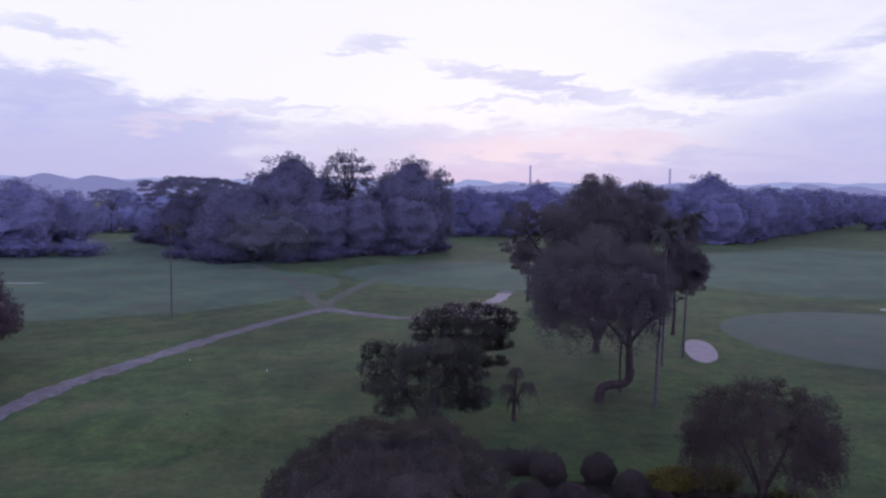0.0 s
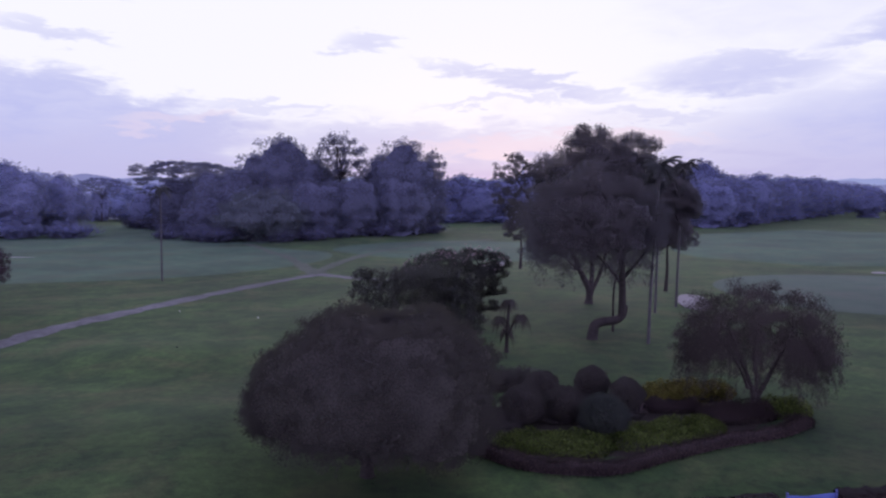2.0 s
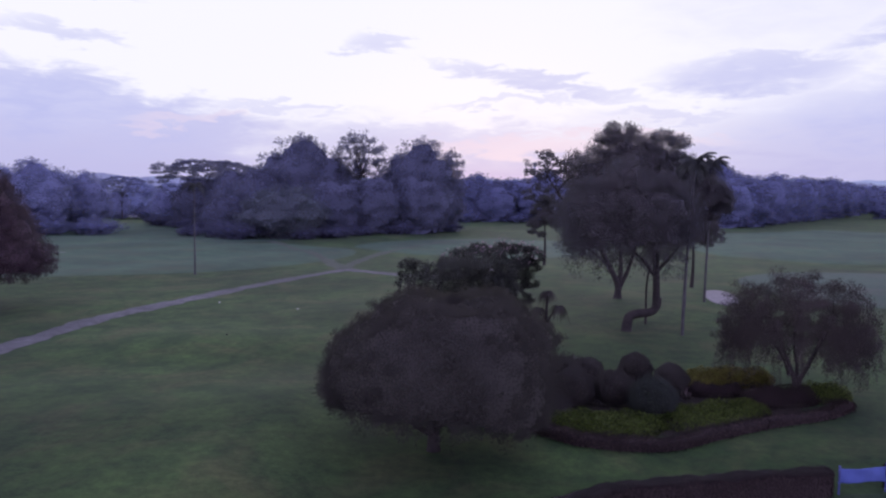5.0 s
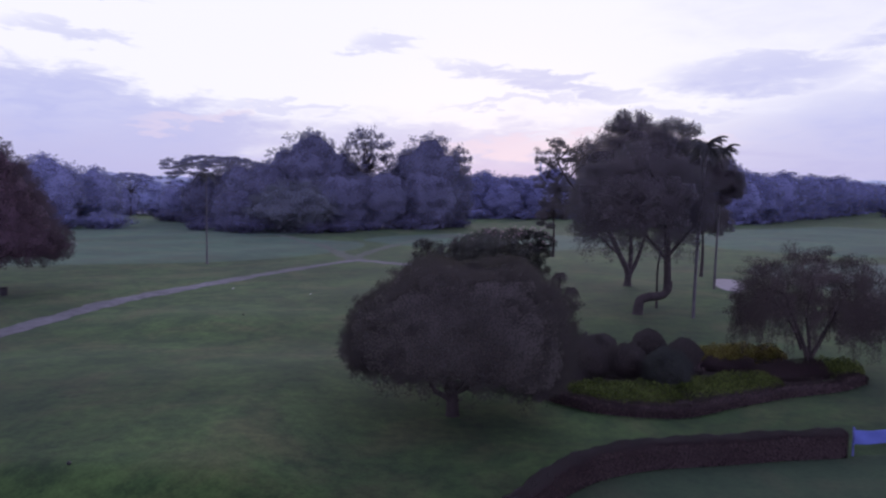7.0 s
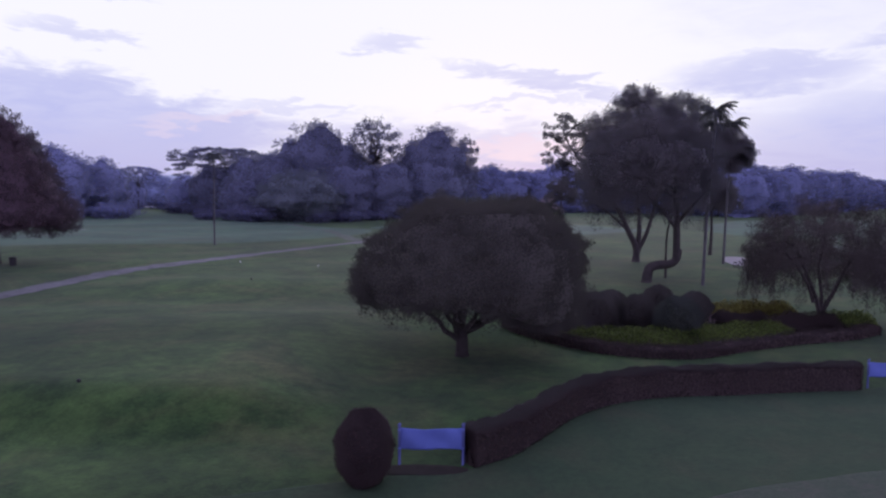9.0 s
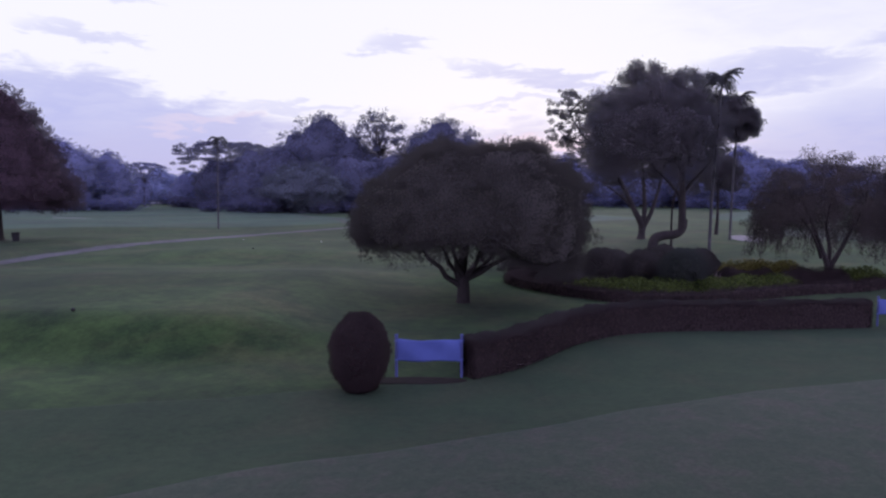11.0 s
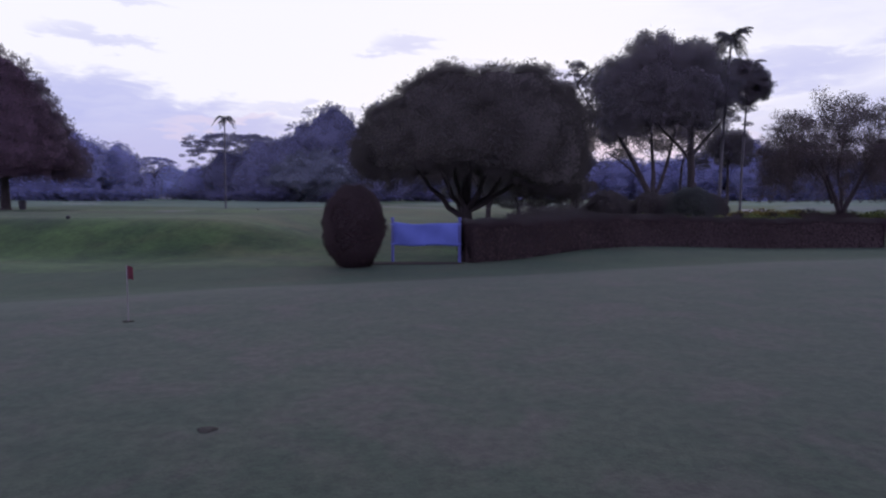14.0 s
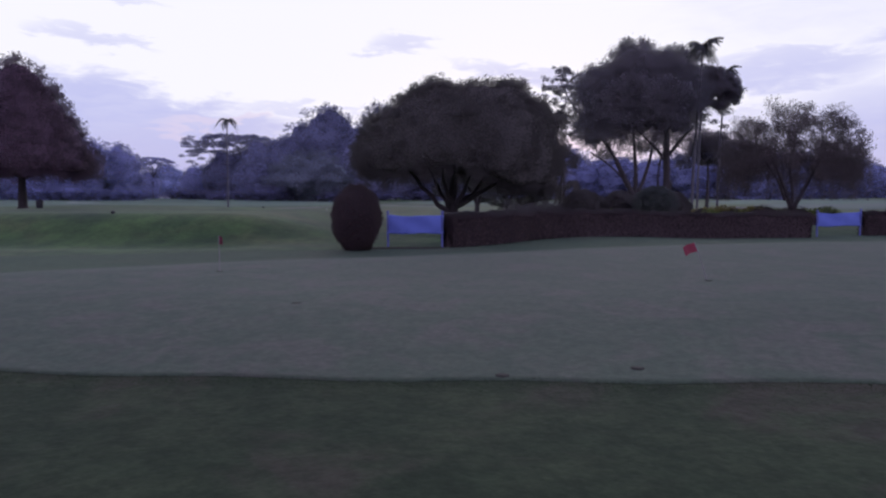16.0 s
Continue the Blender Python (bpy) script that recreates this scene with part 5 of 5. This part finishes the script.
def barrel_bush(name, x, y, rx, h, count, mat, label, seed, waist=0.78, group="", leaf=(0.08, 0.05), category="bush", shoulder=0.42, shag=1.0):
    r = np.random.default_rng(seed)
    ob = thing(name, x, y, label, category, group)

    def radius(t):
        return rx * np.clip(np.sin(np.pi * np.clip(0.06 + 0.94 * t, 0, 1)) ** shoulder * (waist + (1 - waist) * np.sin(np.pi * t * 0.75)), 0.02, None)
    n = 24
    t = np.linspace(0, 1, 14)
    V, F = tube(np.stack([0 * t, 0 * t, t * h * 0.96 + 0.01], -1), radius(t) * 0.85, n)
    part("core", build("core", V, F, dense(mat), True, lean=crown_lean(V, 0.6, lump=0)), ob)
    t = r.uniform(0, 1, count)
    a = r.uniform(0, 6.2832, count)
    q = radius(t) * (1 + shag * (0.05 * np.sin(a * 5 + t * 9 + seed) + 0.045 * np.sin(a * 3 - t * 14 + seed) + 0.03 * np.sin(a * 11 + t * 23))) * (1 + shag * r.uniform(-0.16, 0.09, count))
    P = np.stack([q * np.cos(a), q * np.sin(a), t * h * (1 + 0.02 * shag * np.sin(a * 2 + seed)) + r.normal(0, 0.03 * shag, count)], -1)
    V, F = leaf_quads(P, leaf[0], leaf[1], r)
    part("foliage", build("foliage", V, F, mat, lean=crown_lean(V, 0.6, lump=0.1 * shag, size=0.4)), ob)
    part("stem", build("stem", *tube([(0, 0, -0.05), (0, 0, h * 0.3)], [0.12, 0.1], 8), BARK), ob)
    return ob


barrel_bush("topiary_bush", -4.55, 11.95, 0.61, 1.66, 30000, LEAF_RED, "clipped barrel-shaped dark shrub at the hedge gap", 1, 0.8, "", (0.06, 0.04), shoulder=0.42)
for i, (x, y, rr, h) in enumerate(((4.3, 30.2, 0.9, 1.68), (6.3, 30.3, 0.8, 1.6), (7.6, 28.3, 0.97, 1.82), (9.6, 31.9, 0.8, 1.55), (8.4, 34.0, 0.82, 1.6), (5.8, 34.0, 0.86, 1.3))):
    barrel_bush("ball_bush", x, y, rr, h, 16000, LEAF_GREY if i == 2 else LEAF_BALL, "rounded clipped grey-green ball shrub" if i == 2 else "rounded clipped dark ball shrub", 20 + i, 0.9, "ball shrubs in the flower bed", (0.12, 0.07), shag=1.25)

hedge("bed_edging", [(2.4, 32.6), (1.0, 32.0), (0.2, 30.9), (0.3, 29.4), (1.35, 27.5), (2.5, 26.0), (3.8, 24.9), (5.7, 24.5), (7.4, 24.7), (9.6, 25.9), (12.5, 27.3), (15.4, 28.4), (17.3, 29.7)], 0.4, 0.6, LEAF_RED, 30000,
      "low clipped dark edging hedge round the flower bed", 5, (0.1, 0.06), shag=0.075)


def cover(name, cx, cy, rx, ry, h, mat, count, label, seed, turn=0.0, leaf=(0.13, 0.08)):
    """Low planting with an uneven top."""
    r = np.random.default_rng(seed)
    ob = thing(name, cx, cy, label, "shrub", "low planting", turn=turn)
    a, q = r.uniform(0, 6.2832, count), np.sqrt(r.uniform(0, 1, count))
    x, y = rx * q * np.cos(a) * (1 + 0.1 * np.sin(3 * a)), ry * q * np.sin(a) * (1 + 0.1 * np.cos(2 * a))
    top = h * (1 - 0.55 * q ** 6) * (0.85 + 0.22 * np.sin(x * 3.1 + seed) * np.cos(y * 2.7) + 0.16 * np.sin(x * 7 + y * 5))
    z = top * r.uniform(0.36, 1.05, count)
    edge = q > 0.93
    z = np.where(edge, z * r.uniform(0, 1, count), z)
    V, F = leaf_quads(np.stack([x, y, z], -1), leaf[0], leaf[1], r)
    part("foliage", build("foliage", V, F, mat, lean=crown_lean(V, 1.0, 0.6, 0.3, 0.9)), ob)
    b = np.arange(20) * 2 * np.pi / 20
    V, F = [], []
    for k, (s, zz) in enumerate(((0.9, 0.0), (0.86, h * 0.26), (0.7, h * 0.32), (0.3, h * 0.34))):
        V += [(rx * s * math.cos(t), ry * s * math.sin(t), zz) for t in b]
    for k in range(3):
        F += [(k * 20 + j, k * 20 + (j + 1) % 20, (k + 1) * 20 + (j + 1) % 20, (k + 1) * 20 + j) for j in range(20)]
    part("core", build("core", V, F + [tuple(range(60, 80))], SOIL), ob)


cover("lime_shrubs", 4.9, 26.8, 2.9, 1.5, 0.62, LEAF_LIME, 9000, "low bright yellow-green leafy planting inside the bed edging", 1, 0)
cover("lime_shrubs", 10.4, 28.1, 3.3, 1.5, 0.62, LEAF_LIME, 9000, "low bright yellow-green leafy planting inside the bed edging", 2, 24)
cover("yellow_shrubs", 13.6, 34.3, 2.6, 1.4, 0.75, LEAF_YELLOW, 7000, "low golden yellow shrubs behind the weeping tree", 3, 5)
cover("yellow_shrubs", 11.6, 32.8, 1.6, 0.8, 0.6, LEAF_YELLOW, 3500, "low golden yellow shrubs beside the ball shrubs", 8, 20)
cover("maroon_shrubs", 11.8, 31.8, 1.6, 0.6, 0.6, LEAF_RED, 5000, "low dark red shrubs before the golden ones", 11, 0)
cover("white_flowers", 10.05, 31.2, 0.4, 0.25, 0.62, FLOWER, 70, "small pale flowers beside the ball shrubs", 12, 0, (0.06, 0.05))
cover("maroon_shrubs", 14.6, 30.7, 2.2, 1.1, 0.75, LEAF_RED, 9000, "low dark reddish shrubs under the weeping tree", 4, 15)
cover("dark_groundcover", 7.2, 31.8, 3.6, 2.4, 0.4, LEAF_BALL, 12000, "low dark leafy planting between the ball shrubs", 14, 5)
cover("dark_shrubs", 17.0, 31.4, 1.5, 1.1, 0.75, LEAF_LIME, 3500, "low green shrubs beside the weeping tree", 6, 0)
cover("dark_shrubs", 2.6, 29.4, 1.7, 1.5, 0.7, LEAF_BALL, 9000, "low dark shrubs at the narrow end of the bed", 7, 40)
cover("dark_shrubs", 3.4, 36.0, 3.6, 1.3, 1.0, LEAF_BALL, 12000, "dark shrubs along the back of the bed", 9, 8)
blob("bed_soil", 8.9, 30.4, 7.6, 4.0, SOIL, 0.02, "dark bare soil of the flower bed", "soil", 14, 0.06, 31, 8)
blob("bare_patch", -3.5, 12.75, 1.3, 0.32, SOIL, 0.02, "worn bare soil under the banner", "soil", 4, 0.08, 33, 6)


# ---- banners, flags, markers ----
def banner(x0, y0, x1, y1, label, seed):
    r = np.random.default_rng(seed)
    cx, cy = (x0 + x1) / 2, (y0 + y1) / 2
    ob = thing("banner", cx, cy, label, "banner", "blue banners")
    d = np.array([x1 - x0, y1 - y0])
    w = float(np.hypot(*d))
    d = d / w
    g = [on_ground(x0, y0) - on_ground(cx, cy), on_ground(x1, y1) - on_ground(cx, cy)]
    for k, s in enumerate((-0.5, 0.5)):
        p = np.array([d[0] * w * s, d[1] * w * s, g[k]])
        post = part("post", build("post", *tube([p + [0, 0, -0.1], p + [0, 0, 0.5], p + [0, 0, 0.97]], [0.035, 0.035, 0.035], 10), BLUE_POST, True), ob, "blue painted round post")
        part("post_cap", build("post_cap", *tube([p + [0, 0, 0.965], p + [0, 0, 1.0], p + [0, 0, 1.015]], [0.045, 0.045, 0.02], 10), BLUE_POST), post)
    nu, nv = 40, 14
    V = []
    for side in (1, -1):
        for i in range(nu):
            u = i / (nu - 1)
            for j in range(nv):
                v = j / (nv - 1)
                sag = 0.035 * math.sin(math.pi * u)
                zz = 0.38 + 0.52 * v - sag * v + 0.012 * math.sin(9 * u + 2)
                off = 0.014 * math.sin(8 * u + 5 * v + seed) + 0.008 * math.sin(23 * u - 4 * v) + 0.0015 * side
                q = (u - 0.5) * (w - 0.05)
                V.append((d[0] * q - d[1] * off, d[1] * q + d[0] * off, zz + g[0] * (1 - u) + g[1] * u))
    F = []
    for s in range(2):
        b = s * nu * nv
        for i in range(nu - 1):
            for j in range(nv - 1):
                k = b + i * nv + j
                F.append((k, k + nv, k + nv + 1, k + 1) if s else (k, k + 1, k + nv + 1, k + nv))
    rim = [i * nv for i in range(nu)] + [(nu - 1) * nv + j for j in range(1, nv)] + [i * nv + nv - 1 for i in range(nu - 2, -1, -1)] + [j for j in range(nv - 2, 0, -1)]
    for a, b in zip(rim, rim[1:] + rim[:1]):
        F.append((a, b, b + nu * nv, a + nu * nv))
    part("cloth", build("cloth", V, F, BLUE_CLOTH, True), ob, "plain blue cloth slightly sagging")
    for k, s in enumerate((-0.5, 0.5)):
        for zz in (0.42, 0.86):
            p = np.array([d[0] * w * s, d[1] * w * s, g[k] + zz])
            part("tie", build("tie", *tube([p + [0, 0, -0.012], p + [0, 0, 0.012]], [0.042, 0.042], 8), BLUE_CLOTH), ob, "blue cord tie")


banner(-3.86, 13.05, -2.36, 13.12, "blue cloth banner stretched between two posts beside the hedge", 1)
banner(11.65, 20.7, 13.35, 20.85, "blue cloth banner filling the gap between the hedges", 2)


def practice_flag(x, y, h, lean, label, seed, spin=0.0, wide=0.22):
    z = on_ground(x, y) + 0.015
    ob = thing("practice_flag", x, y, label, "flag", "practice flags", z)
    top = np.array([lean[0], lean[1], h])
    part("pole", build("pole", *tube([(0, 0, -0.08), top * 0.5, top], [0.0045, 0.0045, 0.004], 8), POLE_GREY, True), ob, "thin grey metal pole")
    cup = part("cup_rim", build("cup_rim", *tube([(0, 0, 0.0), (0, 0, 0.004)], [0.05, 0.05], 20), SCUFF), ob, "dark hole cup")
    c, s = math.cos(spin), math.sin(spin)
    along = top / np.linalg.norm(top)
    droop = 0.5 * abs(lean[0]) / h
    V = []
    nu, nv = 12, 8
    for side in (1, -1):
        for i in range(nu):
            for j in range(nv):
                u, v = i / (nu - 1), j / (nv - 1)
                q = 0.006 + wide * u
                off = 0.02 * math.sin(6 * u + seed) * u + 0.001 * side
                p = top - along * (0.005 + 0.115 * (1 - v)) + np.array([c * q - s * off, s * q + c * off, -droop * q - 0.03 * u * u])
                V.append(tuple(p))
    F = []
    for k in range(2):
        b = k * nu * nv
        for i in range(nu - 1):
            for j in range(nv - 1):
                m = b + i * nv + j
                F.append((m, m + nv, m + nv + 1, m + 1) if k else (m, m + 1, m + nv + 1, m + nv))
    cloth = part("flag_cloth", build("flag_cloth", V, F, RED_CLOTH if wide > 0.15 else MAROON_CLOTH, True), ob, "small red cloth pennant")


practice_flag(-5.16, 3.7, 0.5, (0.0, 0.0), "small red practice flag hanging limp on the putting green", 1, 1.0, 0.06)
practice_flag(1.34, 2.87, 0.47, (-0.15, 0.12), "small red practice flag leaning on the putting green", 2, 3.3, 0.16)


def hole(x, y):
    # a flat brownish scuff on the turf, no recess
    ob = thing("putting_hole", x, y, "small brownish scuff mark in the putting green", "hole", "putting holes", on_ground(x, y) + 0.015)
    part("rim", build("rim", *tube([(0, 0, -0.05), (0, 0, 0.002)], [0.048, 0.048], 20), SCUFF), ob)


hole(-1.45, -1.18)
hole(-0.5, -1.0)


def tee_marker(x, y, s, mat, label):
    ob = thing("tee_marker", x, y, label, "marker", "tee markers")
    V, F = tube([(0, 0, 0), (0, 0, 0.03 * s), (0, 0, 0.11 * s), (0, 0, 0.16 * s)], [0.06 * s, 0.1 * s, 0.1 * s, 0.04 * s], 12)
    part("marker_body", build("marker_body", V, F, mat, True), ob)
    part("spike", build("spike", *tube([(0, 0, -0.08), (0, 0, 0.02)], [0.01, 0.012], 6), BLACK), ob)


tee_marker(-13.55, 16.8, 0.6, BLACK, "small dark rounded tee marker on the mown knoll")
tee_marker(-22.5, 60.3, 0.5, WHITE, "small white rounded tee marker on the grass")
tee_marker(-14.4, 56.1, 0.5, WHITE, "small white rounded tee marker on the grass")
tee_marker(-16.4, 43.3, 0.6, BLACK, "small dark rounded tee marker on the raised tee")


def litter_bin(x, y):
    ob = thing("litter_bin", x, y, "dark litter bin under the cone-shaped tree", "bin")
    part("bin_body", build("bin_body", *tube([(0, 0, 0), (0, 0, 0.1), (0, 0, 0.62)], [0.24, 0.26, 0.3], 14), BLACK, True), ob)
    part("lid", build("lid", *tube([(0, 0, 0.6), (0, 0, 0.66), (0, 0, 0.72)], [0.32, 0.32, 0.18], 14), BLACK, True), ob, "dark lid")


litter_bin(-38.6, 52.2)



def low_wall(x, y, length):
    ob = thing("low_wall", x, y, "low white wall under the far trees", "wall", turn=-20)
    h = length / 2
    part("wall_face", build("wall_face", *tube([(-h, 0, 0.35), (0, 0, 0.35), (h, 0, 0.35)], [0.5, 0.5, 0.5], 4), WHITE), ob)
    part("coping", build("coping", *tube([(-h - 0.1, 0, 0.88), (0, 0, 0.88), (h + 0.1, 0, 0.88)], [0.2, 0.2, 0.2], 4), CONCRETE), ob)


low_wall(-131, 281, 9)


def divot(x, y):
    ob = thing("divot", x, y, "small dark scuffed patch in the putting green", "divot", z=on_ground(x, y) + 0.0135)
    a = np.arange(14) * 2 * np.pi / 14
    V = [(0.05 * math.cos(t) * (1 + 0.2 * math.sin(3 * t)), 0.05 * math.sin(t), 0.0) for t in a] + [(0.05 * math.cos(t), 0.03 * math.sin(t), 0.004) for t in a]
    F = [(k, (k + 1) % 14, 14 + (k + 1) % 14, 14 + k) for k in range(14)] + [tuple(range(14, 28))]
    part("scuff", build("scuff", V, F, SCUFF, True), ob)


divot(-3.4, 1.0)
